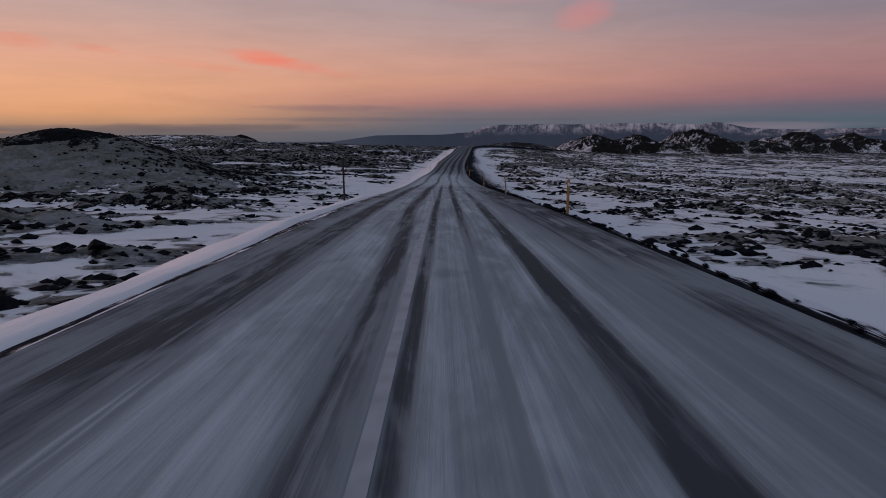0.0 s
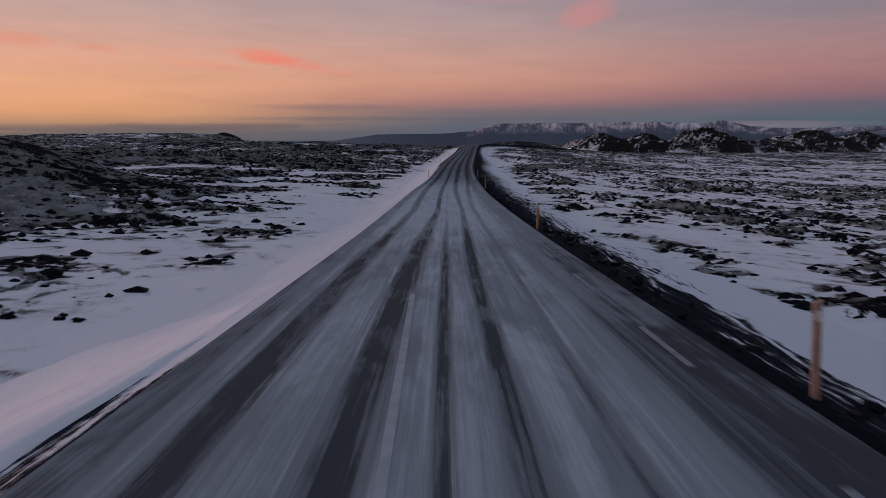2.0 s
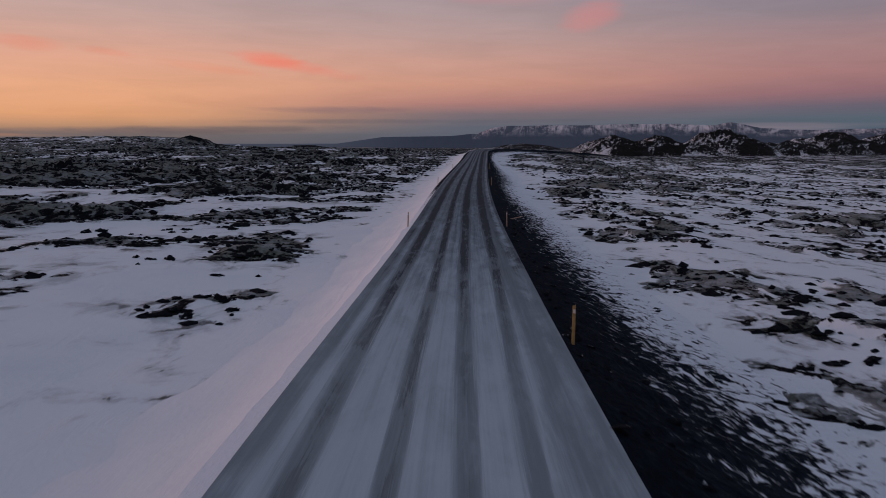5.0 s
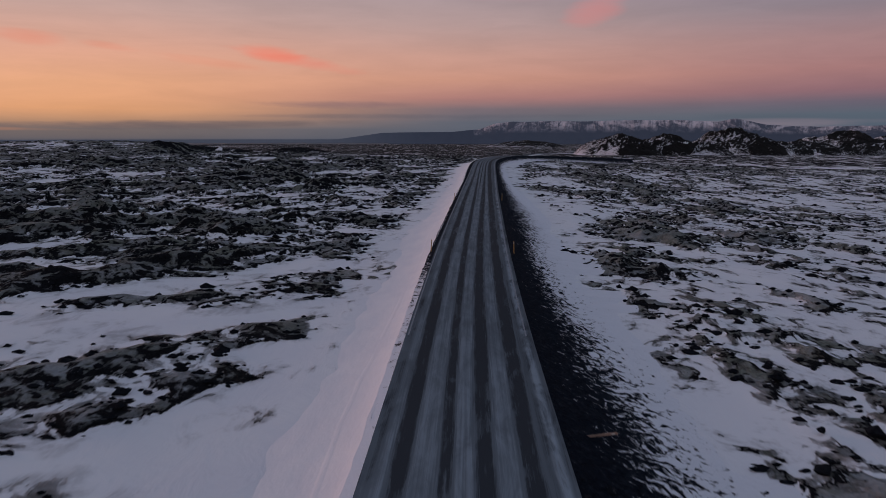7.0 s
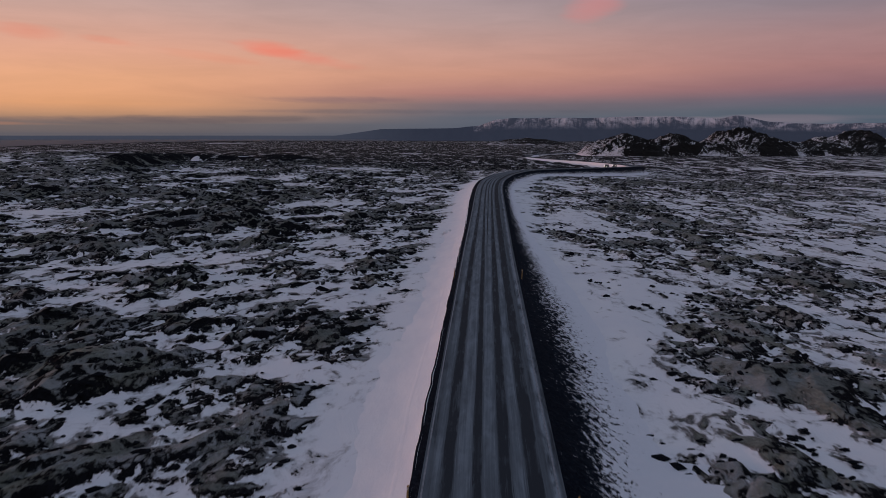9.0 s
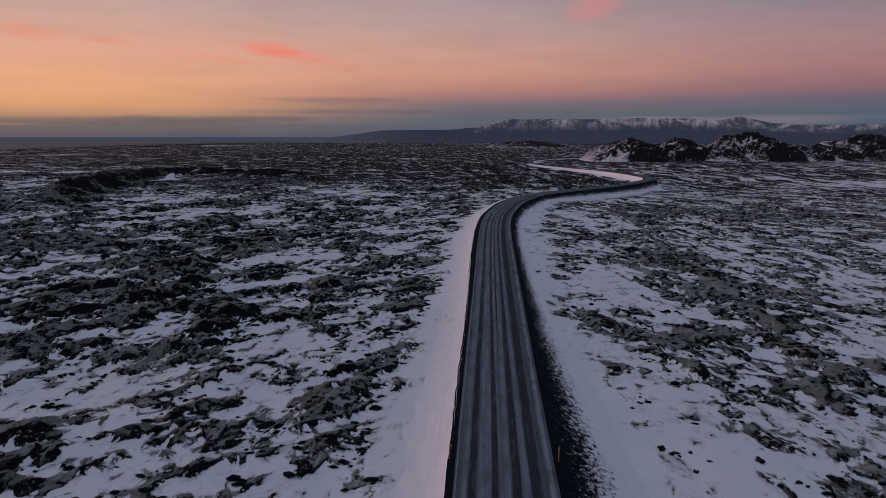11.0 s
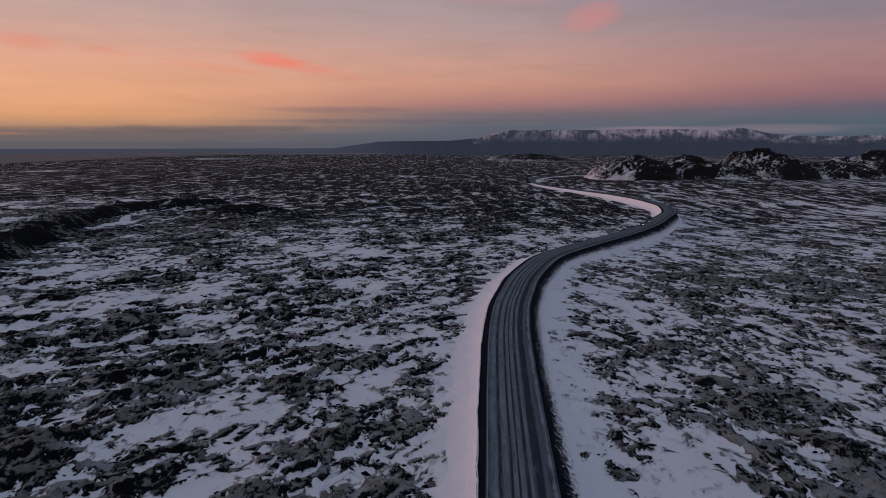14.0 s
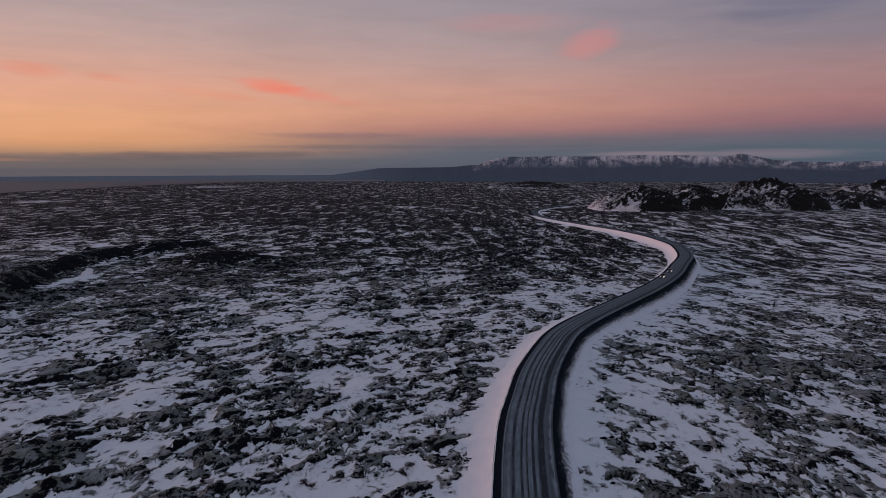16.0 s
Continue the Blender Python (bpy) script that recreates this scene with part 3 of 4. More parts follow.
    level = level + 0.7 * np.exp(-((x - 350) / 75) ** 2 - ((y - 760) / 45) ** 2) + 0.1 * step(scarp_run(x, y), 6, 20) * (1 - step(scarp_run(x, y), 70, 130)) * scarp_reach(y)
    level = level + 0.34 * fbm(x, 0.6 * y, 210.0, 2, 23) * step(y, 480, 800) + 0.25 * np.exp(-((x + 250) / 110) ** 2 - ((y - 640) / 80) ** 2)
    level = level + 0.13 * step(x, 40, 90) * step(y, 400, 520) * (1 - step(y, 1000, 1150))
    for px, py, rx, ry, more in PATCHES:
        level = level + more * np.exp(-((x - px) / rx) ** 2 - ((y - py) / ry) ** 2)
    return rock, level


def calm(y, d):
    """1 where the lava lies in long smooth mossy folds."""
    return np.maximum(step(-d, 7, 13) * step(y, 92, 118) * (1 - step(y, 182, 215)), 0.45 * (1 - step(y, 90, 120)))


def crag(x, y):
    """1 on the black broken crowns and faces, 0 elsewhere."""
    top = np.exp(-((x + 58) / 18) ** 2 - ((y - 112) / 19) ** 2) * (1.2 + 0.7 * fbm(x, y, 9.0, 3, 27))
    far_top = np.exp(-((x + 95) / 20) ** 2 - ((y - 572) / 17) ** 2) * 1.1
    mossy = 0.9 * np.exp(-((x + 46) / 16) ** 2 - ((y - 84) / 17) ** 2)              # the mound's smooth near slope
    wall = scarp_face(x, y) * (0.74 + 0.9 * fbm(x, y, 16.0, 3, 19))
    return np.clip(np.maximum(np.maximum(top, far_top), wall), 0, 1) - np.maximum(mossy, 0.35 * np.exp(-((x + 17) / 10) ** 2 - ((y - 36) / 17) ** 2)) * (1 - step(top, 0.3, 0.6))


def graded(stops):
    """Grid lines from a table of (from, to, first step, last step)."""
    out = [stops[0][0]]
    for a, b, s0, s1 in stops:
        while out[-1] < b - 1e-6:
            t = (out[-1] - a) / (b - a)
            out.append(min(out[-1] + s0 + (s1 - s0) * t, b))
    return np.array(out)


def sheet(name, x, y, z, mat, **attrs):
    """A mesh from a grid of places, with attributes by vertex."""
    rows, cols = x.shape
    co = np.stack([x, y, z], -1).reshape(-1, 3).astype(np.float32)
    i = (np.arange(rows - 1)[:, None] * cols + np.arange(cols - 1)[None, :]).ravel()
    quads = np.stack([i, i + 1, i + cols + 1, i + cols], 1).astype(np.int32)
    me = bpy.data.meshes.new(name)
    me.vertices.add(len(co))
    me.vertices.foreach_set("co", co.ravel())
    me.loops.add(quads.size)
    me.loops.foreach_set("vertex_index", quads.ravel())
    me.polygons.add(len(quads))
    me.polygons.foreach_set("loop_start", np.arange(0, quads.size, 4, dtype=np.int32))
    me.polygons.foreach_set("use_smooth", np.ones(len(quads), bool))
    for key, value in attrs.items():
        at = me.attributes.new(key, "FLOAT", "POINT")
        at.data.foreach_set("value", np.ascontiguousarray(value, dtype=np.float32).ravel())
    me.update(calc_edges=True)
    me.materials.append(mat)
    return new(name, me)


def field(x, y, d, fade=1.0):
    """Height of the open ground and of the rock over its snow."""
    rock, level = lava(x, y, d)
    over = rock - level
    snow = level + 0.02 * fbm(x, y, 3.0, 2, 51)
    top = np.where(over > 0, level + over * (1.3 + 0.3 * over), snow)
    return land(x, y) + (0.90 + 0.45 * step(-d, 12, 30)) * top * fade * (1 - 0.6 * np.exp(-((x + 55) / 22) ** 2 - ((y - 106) / 26) ** 2)) * (0.35 + 0.65 * step(np.abs(d), 8, 16)) - 0.3, over


def make_ground():
    half = graded([(0, 26, 0.42, 0.5), (26, 90, 0.5, 1.3), (90, 330, 1.3, 5.0), (330, 1000, 5, 30), (1000, 4900, 30, 260)])
    gx = np.concatenate([-half[:0:-1], half])
    gy = np.concatenate([graded([(-400, -30, 60, 10), (-30, 0, 4, 1)])[:-1],
                         graded([(0, 140, 0.42, 0.5), (140, 420, 0.55, 0.7), (420, 700, 0.7, 1.6), (700, 1400, 1.6, 9), (1400, 5150, 9, 200)])])
    x, y = np.meshgrid(gx, gy)
    d = road_offset(x, y)
    cell = np.maximum(np.gradient(gx)[None, :], np.gradient(gy)[:, None])
    z, over = field(x, y, d, np.clip(3.5 / cell, 0.0, 1.0))
    # keep under the road and its banks
    under = road_z(y) - 1.0 - 0.10 * np.abs(d)
    k = 1 - step(np.abs(d), 3.8, 5.6)
    z = z * (1 - k) + np.minimum(z, under) * k
    # slope away from the dusk glow; the ground's colour darkens there for shade
    shaded_side = 0.85 * np.gradient(over, axis=0) / np.gradient(gy)[:, None] - 0.5 * np.gradient(over, axis=1) / np.gradient(gx)[None, :]
    ob = sheet("ground", x, y, z, GROUND, cover=over, shaded_side=np.clip(shaded_side, -1, 1), crag=crag(x, y), calm=calm(y, d), far=step(np.hypot(x, y), 280, 720))
    tagged(ob, "rough lava field with grey-green moss and wind-drifted snow", "ground", kind="structure")


make_ground()


def ribbon(name, s, offs, zfun, mat, extra):
    """A sheet along the road: s along, offs across; zfun(x, y, d, road height)."""
    cx, cy, tx, ty = road_at(s)
    d = np.broadcast_to(offs, (len(s), len(offs))) if np.ndim(offs) == 1 else offs
    x, y = cx[:, None] + ty[:, None] * d, cy[:, None] - tx[:, None] * d
    rz = np.broadcast_to(road_z(cy)[:, None], d.shape)
    ss = np.broadcast_to(s[:, None], d.shape)
    z = zfun(x, y, d, rz)
    return sheet(name, x, y, z, mat, **extra(ss, d))


HALF = 3.45
S_FINE = np.concatenate([np.arange(-30, 440, 0.5), np.arange(440, 760, 1.0), np.arange(760, _len[-1] - 45, 3.0)])


def road_marks(s, d):
    """What the asphalt's material reads: where it is, and how it lies to the wheel tracks."""
    out = {"across": d, "along": s}
    for letter, table in TRACKS.items():
        at, mid, half, bare = zip(*table)
        out["track_" + letter] = (d - np.interp(s, at, mid)) / np.interp(s, at, half)
        out["bare_" + letter] = np.interp(s, at, bare)
    return out


def make_road():
    offs = np.linspace(-HALF, HALF, 17)
    ob = ribbon("road", S_FINE, offs, lambda x, y, d, rz: rz - 0.012 * np.abs(d), ASPHALT, road_marks)
    tagged(ob, "two-lane asphalt road dusted with blown snow and dark wheel tracks", "road", kind="structure")


def make_banks():
    # snow along the left of the road
    u = np.linspace(0, 1, 22)
    cx, cy, _, _ = road_at(S_FINE)
    here = cy < 1082
    n = fbm(S_FINE, S_FINE * 0 + 3.0, 22.0, 3, 61)
    gap = 0.10 + 0.42 * step(cy, 12, 20) * (1 - step(cy, 32, 48)) + 0.12 * step(cy, 150, 200) + 0.6 * step(cy, 270, 330) + 0.3 * np.abs(fbm(S_FINE, S_FINE * 0 + 8.0, 6.0, 3, 65))
    out = (6.4 + 1.4 * n) * (0.95 + 0.05 * step(cy, 40, 85)) + 0.9 * fbm(S_FINE, S_FINE * 0 + 1.0, 6.0, 3, 63)
    d = -(HALF + gap[:, None] + u[None, :] ** 1.3 * out[:, None])
    uu = np.broadcast_to(u, d[here].shape)

    def snow_z(x, y, dd, rz):
        end = field(x[:, -1], y[:, -1], dd[:, -1])[0][:, None] - 0.16
        soon = 1 - step(y, 40, 62)
        lip = (0.04 + 0.06 * step(y, 120, 160)) * step(uu, 0, 0.06 + 0.12 * soon) + 0.14 * soon * step(uu, 0, 0.22) + 0.16 * fbm(x, y, 4.0, 4, 71) * step(uu, 0.05, 0.3)
        fall = (1 - soon) * (1 - (1 - uu) ** 2.2) + soon * uu ** 1.3
        z = (rz - 0.05) * (1 - fall) + end * fall + lip * (1 - step(uu, 0.35 + 0.15 * step(y, 45, 80), 1))
        z[:, 0] = rz[:, 0] - 0.5 + 0.32 * soon[:, 0]
        return z

    tagged(ribbon("snow_bank", S_FINE[here], d[here], snow_z, SNOW, lambda s, dd: {"across": dd, "along": s}), "smooth drifted snow bank along the road's edge", "snow bank", kind="structure")
    # bare shoulder between asphalt and snow
    d2 = -(HALF - 0.02 + np.linspace(0, 1, 5)[None, :] * (gap[:, None] + 0.3 + 4.0 * step(cy, 1070, 1110)[:, None]))
    tagged(ribbon("shoulder", S_FINE, d2, lambda x, y, dd, rz: rz - 0.05 - 0.20 * (np.abs(dd) - HALF + 0.02), GRAVEL, lambda s, dd: {"down": (0.57 + 0.63 * step(s, 30, 60)) * (1 - step(s, 140, 210)), "across": dd, "along": s}),
           "bare black gravel shoulder", "shoulder", kind="structure")
    # black gravel slope on the right
    u3 = np.linspace(0, 1, 24)
    wide = 8.6 + 1.0 * fbm(S_FINE, S_FINE * 0 + 5.0, 30.0, 3, 81)
    wide = wide * (0.75 + 0.25 * step(cy, 5, 70)) * (1 - 0.5 * step(cy, 220, 330))
    d3 = HALF - 0.02 + u3[None, :] * wide[:, None]
    uu3 = np.broadcast_to(u3, d3.shape)

    def gravel_z(x, y, dd, rz):
        end = np.minimum(field(x[:, -1], y[:, -1], dd[:, -1])[0][:, None] - 0.08, rz[:, -1:] - 0.3)
        early = 1 - step(y, 45, 85)
        fall = (1 - early) * (1 - (1 - uu3) ** 2.2) + early * uu3 ** 1.2
        bumps = 0.20 * fbm(x, y, 1.3, 3, 91) * step(uu3, 0.03, 0.2) * (1 - step(uu3, 0.45, 0.8))
        return (rz - 0.05) * (1 - fall) + end * fall + bumps

    global BANK
    BANK = tagged(ribbon("embankment", S_FINE, d3, gravel_z, GRAVEL, lambda s, dd: {"down": np.clip((dd - HALF) / ((1.3 + 4.5 * step(s, 35, 78) + 1.3 * step(s, 50, 70) * (1 - step(s, 105, 130))) * (1 - 0.62 * step(s, 190, 320))), 0, 1.5), "across": dd, "along": s}), "black gravel road embankment speckled with snow", "embankment", kind="structure")


make_road()
make_banks()


# ---- hills and the far range ----
def make_hill(cx, cy, w, h, base, seed, skew=0.0, long=1.0):
    n = 120
    a = np.linspace(-1, 1, n)
    u, v = np.meshgrid(a, a)
    x, y = u * w, v * w * long
    r = np.hypot(u + 0.12 * fbm(x, y, w * 0.7, 2, seed), v + 0.12 * fbm(x, y, w * 0.7, 2, seed + 9))
    body = np.clip(1 - r, 0, 1)
    z = h * (1 - np.clip(r, 0, 1) ** 1.25) * (1 + skew * u)
    rough = fbm(x, y, w * 0.55, 6, seed + 3, 0.6)
    z = z * (1.0 + 0.35 * rough) + h * 0.26 * fbm(x, y, w * 0.42, 6, seed + 5, 0.55, True) * step(body, 0.02, 0.3) - 3.0 * step(r, 0.85, 1.0)
    gx = np.gradient(z, axis=1) / (2 * w / n)
    gy = np.gradient(z, axis=0) / (2 * w / n)
    lie = 0.25 - 0.16 * np.hypot(gx, gy) - 0.35 * rough + 0.8 * np.clip(-z / h + 0.35, 0, 1) + 0.6 * np.clip(gx, -0.10, 0.6) - 0.15 * np.clip(z / h - 0.5, 0, 1)
    z = z * 0.80
    ob = sheet("lava_hill", x, y, z, HILL, lie=lie)
    ob.location = (cx, cy, base)
    tagged(ob, "black scoria hill streaked with snow", "hill", group="scoria hills on the plain")


for cx, cy, w, h, base, seed, skew, lg in (
        (258, 1245, 72, 36, -15, 101, 0.0, 1.0), (338, 1275, 70, 36, -15, 111, 0.0, 1.0), (452, 1290, 88, 46, -15, 121, 0.0, 1.0),
        (535, 1310, 66, 22, -15, 131, 0.0, 1.0), (672, 1385, 120, 42, -17, 141, 0.1, 1.0), (800, 1420, 120, 40, -17, 151, 0.0, 1.0),
        (400, 1255, 60, 20, -15, 161, 0.0, 1.0), (620, 1350, 70, 25, -16, 171, 0.0, 1.0), (236, 486, 34, 6.5, -12.5, 181, 0.0, 0.7),
        (232, 2420, 140, 23, -17, 191, 0.0, 1.0), (295, 1262, 58, 22, -16, 195, 0.0, 1.0), (575, 1320, 80, 26, -16, 197, 0.0, 1.0)):
    make_hill(cx, cy, w, h, base, seed, skew, lg)


def make_far_range():
    # the hazy plain's far side, a low headland and a flat-topped range with gullies
    az = np.radians(np.linspace(50.0, -50.0, 900))
    v = np.concatenate([np.linspace(0, 0.3, 8), np.linspace(0.33, 1, 26)])
    a, vv = np.meshgrid(az, v)
    deg = np.degrees(-a)
    rim = np.interp(deg, [-50, -9, -7, -5.5, 0, 2.0, 3.2, 4.5, 9, 9.6, 12.5, 17, 19.5, 20.6, 21.6, 22.8, 26, 31, 36, 50],
                    [-3, 4, 26, 44, 50, 64, 100, 110, 113, 109, 116, 115, 104, 124, 108, 84, 74, 80, 72, 68])
    rim = rim + np.where(rim > 56, 5.0, 1.0) * fbm(deg * 1.0, deg * 0 + 2.0, 2.2, 3, 201)
    gull = fbm(deg * 1.0, vv * 0.8, 1.1, 3, 211, 0.45, True)
    u = np.clip((vv - 0.3) / 0.7, 0, 1)
    prof = np.where(u < 0.62, 0.55 * (u / 0.62) ** 1.25, 0.55 + 0.45 * ((u - 0.62) / 0.2).clip(0, 1) ** 0.8)
    dist = np.where(vv < 0.3, 3300 + (vv / 0.3) * 850, 4150 + 420 * u - 16 * gull * np.sin(u * np.pi))
    foot = np.interp(vv, [0, 0.02, 0.22, 0.3, 1], [-17, -14.9, -14.9, 2, 8])
    z = foot + (rim - foot) * prof
    z = np.where(u > 0.985, 0.0, z)
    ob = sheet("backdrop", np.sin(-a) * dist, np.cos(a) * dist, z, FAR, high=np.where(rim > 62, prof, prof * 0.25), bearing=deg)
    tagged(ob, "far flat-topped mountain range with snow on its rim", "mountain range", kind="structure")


make_far_range()


# ---- plain surfaces for the small things ----
def build_lava_rock(k, p):
    geo = k.n("ShaderNodeNewGeometry")
    n = k.noise(geo.outputs["Position"], 5.0, 5.0, 0.65)
    nz = k.n("ShaderNodeSeparateXYZ")
    k.put(nz.inputs[0], geo.outputs["Normal"])
    snow = k.span(k.math("ADD", nz.outputs[2], k.math("MULTIPLY", n, 0.7)), 1.36, 1.5)
    k.put(p.inputs["Base Color"], k.mix(snow, k.ramp(n, [(0.3, (0.003, 0.0042, 0.007, 1)), (0.7, (0.016, 0.019, 0.025, 1))]), (0.72, 0.74, 0.80, 1)))
    p.inputs["Roughness"].default_value = 0.95
    p.inputs["Specular IOR Level"].default_value = 0.05
    k.put(p.inputs["Normal"], k.bump(n, 0.9, 0.12))


def plain(name, colour, rough=0.6, metal=0.0, grime=0.35, size=9.0):
    """A painted or moulded surface with a little grime and wear."""
    def build(k, p):
        pos = k.n("ShaderNodeNewGeometry").outputs["Position"]
        n = k.noise(pos, size, 5.0, 0.6)
        dark = tuple(c * (1 - grime) for c in colour) + (1,)
        k.put(p.inputs["Base Color"], k.ramp(n, [(0.35, dark), (0.65, tuple(colour) + (1,))]))
        k.put(p.inputs["Roughness"], k.span(n, 0.3, 0.7, rough - 0.1, rough + 0.1))
        p.inputs["Metallic"].default_value = metal
    return surface(name, build)


def build_water(k, p):
    pos = k.n("ShaderNodeNewGeometry").outputs["Position"]
    p.inputs["Base Color"].default_value = (0.07, 0.085, 0.11, 1)
    p.inputs["Specular IOR Level"].default_value = 0.10
    p.inputs["Roughness"].default_value = 0.55
    k.put(p.inputs["Normal"], k.bump(k.noise(pos, 0.05, 4.0), 0.15, 1.0))


def build_lamp(k, p):
    p.inputs["Base Color"].default_value = (0.9, 0.9, 0.85, 1)
    k.put(p.inputs["Emission Color"], (1.0, 0.93, 0.8, 1))
    p.inputs["Emission Strength"].default_value = 9.0


LAVA_ROCK = surface("black_lava_rock", build_lava_rock)
FADED = plain("sun_faded_post_plastic", (0.42, 0.30, 0.24), 0.6)
YELLOW = plain("yellow_post_plastic", (0.40, 0.265, 0.09), 0.5)
REFLECTOR = plain("white_reflector", (0.75, 0.75, 0.72), 0.25, 0.0, 0.2)
STEEL = plain("weathered_steel", (0.012, 0.016, 0.024), 0.7, 0.0)
SIGN_BACK = plain("grey_sign_back", (0.075, 0.085, 0.10), 0.7, 0.0)
PAINT = plain("worn_white_line", (0.25, 0.285, 0.33), 0.8, 0.0, 0.45, 4.0)
FRESH = plain("white_line_blown_clear", (0.375, 0.435, 0.49), 0.8, 0.0, 0.3, 3.0)
CAR_DARK = plain("dark_car_paint", (0.02, 0.022, 0.03), 0.3)
CAR_GREY = plain("grey_car_paint", (0.10, 0.10, 0.11), 0.3, 0.4)
GLASS = plain("dark_car_glass", (0.012, 0.013, 0.016), 0.1, 0.0, 0.1)
RUBBER = plain("tyre_rubber", (0.015, 0.015, 0.015), 0.9)
RIM = plain("alloy_rim", (0.3, 0.3, 0.31), 0.35, 0.8)
LAMP = surface("car_headlamp", build_lamp)
WATER = surface("still_water", build_water)


def mesh_of(name, bm, mat, smooth=False):
    me = bpy.data.meshes.new(name)
    bm.to_mesh(me)
    bm.free()
    if smooth:
        me.polygons.foreach_set("use_smooth", np.ones(len(me.polygons), bool))
    me.materials.append(mat)
    return me


def part(name, bm, mat, parent, label="", smooth=False):
    ob = new(name, mesh_of(name, bm, mat, smooth))
    ob.parent = parent
    if label:
        tagged(ob, label)
    return ob


def box(bm, x0, y0, z0, x1, y1, z1, bevel=0.0):
    got = bmesh.ops.create_cube(bm, size=1.0, matrix=Matrix.Translation(((x0 + x1) / 2, (y0 + y1) / 2, (z0 + z1) / 2)) @ Matrix.Diagonal((x1 - x0, y1 - y0, z1 - z0, 1)))
    if bevel:
        edges = list({e for v in got["verts"] for e in v.link_edges})
        bmesh.ops.bevel(bm, geom=edges, offset=bevel, segments=2, profile=0.6, affect="EDGES")
    return bm


def rod(bm, r, z0, z1, sides=10, r1=None, m=None):
    bmesh.ops.create_cone(bm, cap_ends=True, segments=sides, radius1=r, radius2=r if r1 is None else r1, depth=z1 - z0,
                          matrix=(m or Matrix()) @ Matrix.Translation((0, 0, (z0 + z1) / 2)))
    return bm


def road_place(s, d):
    """Place on the road's surface, s along and d across, and its heading."""
    x, y, tx, ty = (float(v) for v in road_at(s))
    return x + ty * d, y - tx * d, float(road_z(np.array(y))), math.atan2(-tx, ty)


# ---- far water ----
def make_water():
    u = np.linspace(0, 1, 60)
    v = np.linspace(0, 1, 20)
    uu, vv = np.meshgrid(u, v)
    a = np.radians(46 - 41 * uu)
    near = np.interp(uu * 41, [0, 14, 23, 31, 41], [1650, 1850, 2600, 3300, 3450]) * (1 + 0.06 * fbm(uu * 40, uu * 0 + 3, 5.0, 3, 301))
    r = near + vv * np.maximum(3900 - near, 60)
    x, y = -np.sin(a) * r, np.cos(a) * r
    tagged(sheet("water", x, y, np.full_like(x, -13.9), WATER), "grey rippled bay under the dusk sky", "water", kind="structure")


make_water()


# ---- edge lines ----
def make_lines(d, s0, s1, name):
    bm = bmesh.new()
    rng = random.Random(5 if d > 0 else 6)
    s = s0
    while s < s1:
        a, b = s + rng.uniform(-0.1, 0.1), s + 2.45 + rng.uniform(-0.3, 0.1)
        ring = []
        for q, o in ((a, -0.05), (a, 0.05), (b, 0.05), (b, -0.05)):
            x, y, z, _ = road_place(q, d + o)
            ring.append(bm.verts.new((x, y, z - 0.012 * abs(d + o) + 0.005)))
        bm.faces.new(ring)
        s += 5.5
    tagged(new(name, mesh_of(name, bm, PAINT)), "worn white dashed edge line half under blown snow", "road marking", kind="structure")


def make_line(d, s0, s1, mat=None, half=0.045):
    """A thin unbroken line, d metres from the road's middle (or a table of places along and across)."""
    q = np.arange(s0, s1, 1.5)
    mid = np.interp(q, *zip(*d)) if isinstance(d, tuple) else np.full(q.shape, d)
    ob = ribbon("road_marking", q, np.stack([mid - half, mid + half], 1), lambda x, y, dd, rz: rz - 0.012 * np.abs(dd) + 0.005, mat or PAINT, lambda s, dd: {"along": s})
    tagged(ob, "faint white road line greyed by grit and snow", "road marking", kind="structure")


make_lines(2.78, 11.0, 98.0, "road_marking")
make_line(((1, -0.48), (29, -0.5), (41, -0.68), (49, -0.8)), 1.0, 49.5, FRESH, 0.05)
make_line(3.12, 165.0, 420.0)
make_line(-3.3, 165.0, 420.0)


# ---- marker posts ----
def make_post(paint, label):
    post = new("marker_post")
    shaft = bmesh.new()
    box(shaft, -0.045, -0.022, -0.25, 0.045, 0.022, 1.02, 0.012)
    for v in shaft.verts:                          # a slanted top
        if v.co.z > 0.98:
            v.co.z += v.co.x * 0.5
    part("post_shaft", shaft, paint, post)
    for side in (-1, 1):
        r = bmesh.new()
        box(r, -0.03, side * 0.024 - 0.004, 0.80, 0.03, side * 0.024 + 0.004, 0.92, 0.003)
        part("reflector", r, REFLECTOR, post, "white reflector plate")
    tagged(post, label, "marker post", group="marker posts along the road")
    return post


first = make_post(YELLOW, "yellow plastic roadside marker post with reflector")
faded = make_post(FADED, "faded pinkish plastic roadside marker post with reflector")
spots = ((22.6, 3.9), (43.0, 3.75), (65.5, 3.7), (111.0, 3.75), (145.0, 3.75), (192.0, 3.8), (242.0, 3.8), (144.3, -3.75), (192.5, -3.85), (242.0, -3.9))
rng = random.Random(12)
for i, (s, d) in enumerate(spots):
    x, y, z, turn = road_place(s, d)
    m = pose(x, y, z - 0.06, rng.uniform(-2, 2), rng.uniform(-2.5, 2.5), math.degrees(turn) + rng.uniform(-8, 8))
    if i == 0:
        first.matrix_basis = m
    elif i == 1:
        faded.matrix_basis = m
    elif i == 4:
        copy_thing(faded, m)
    else:
        copy_thing(first, m)


fallen = make_post(FADED, "knocked-over pale marker post lying on the gravel bank")
x, y, z, turn = road_place(152.9, 4.6)
fallen.matrix_basis = pose(x, y, z - 0.40, 0, 76, math.degrees(turn) - 15)


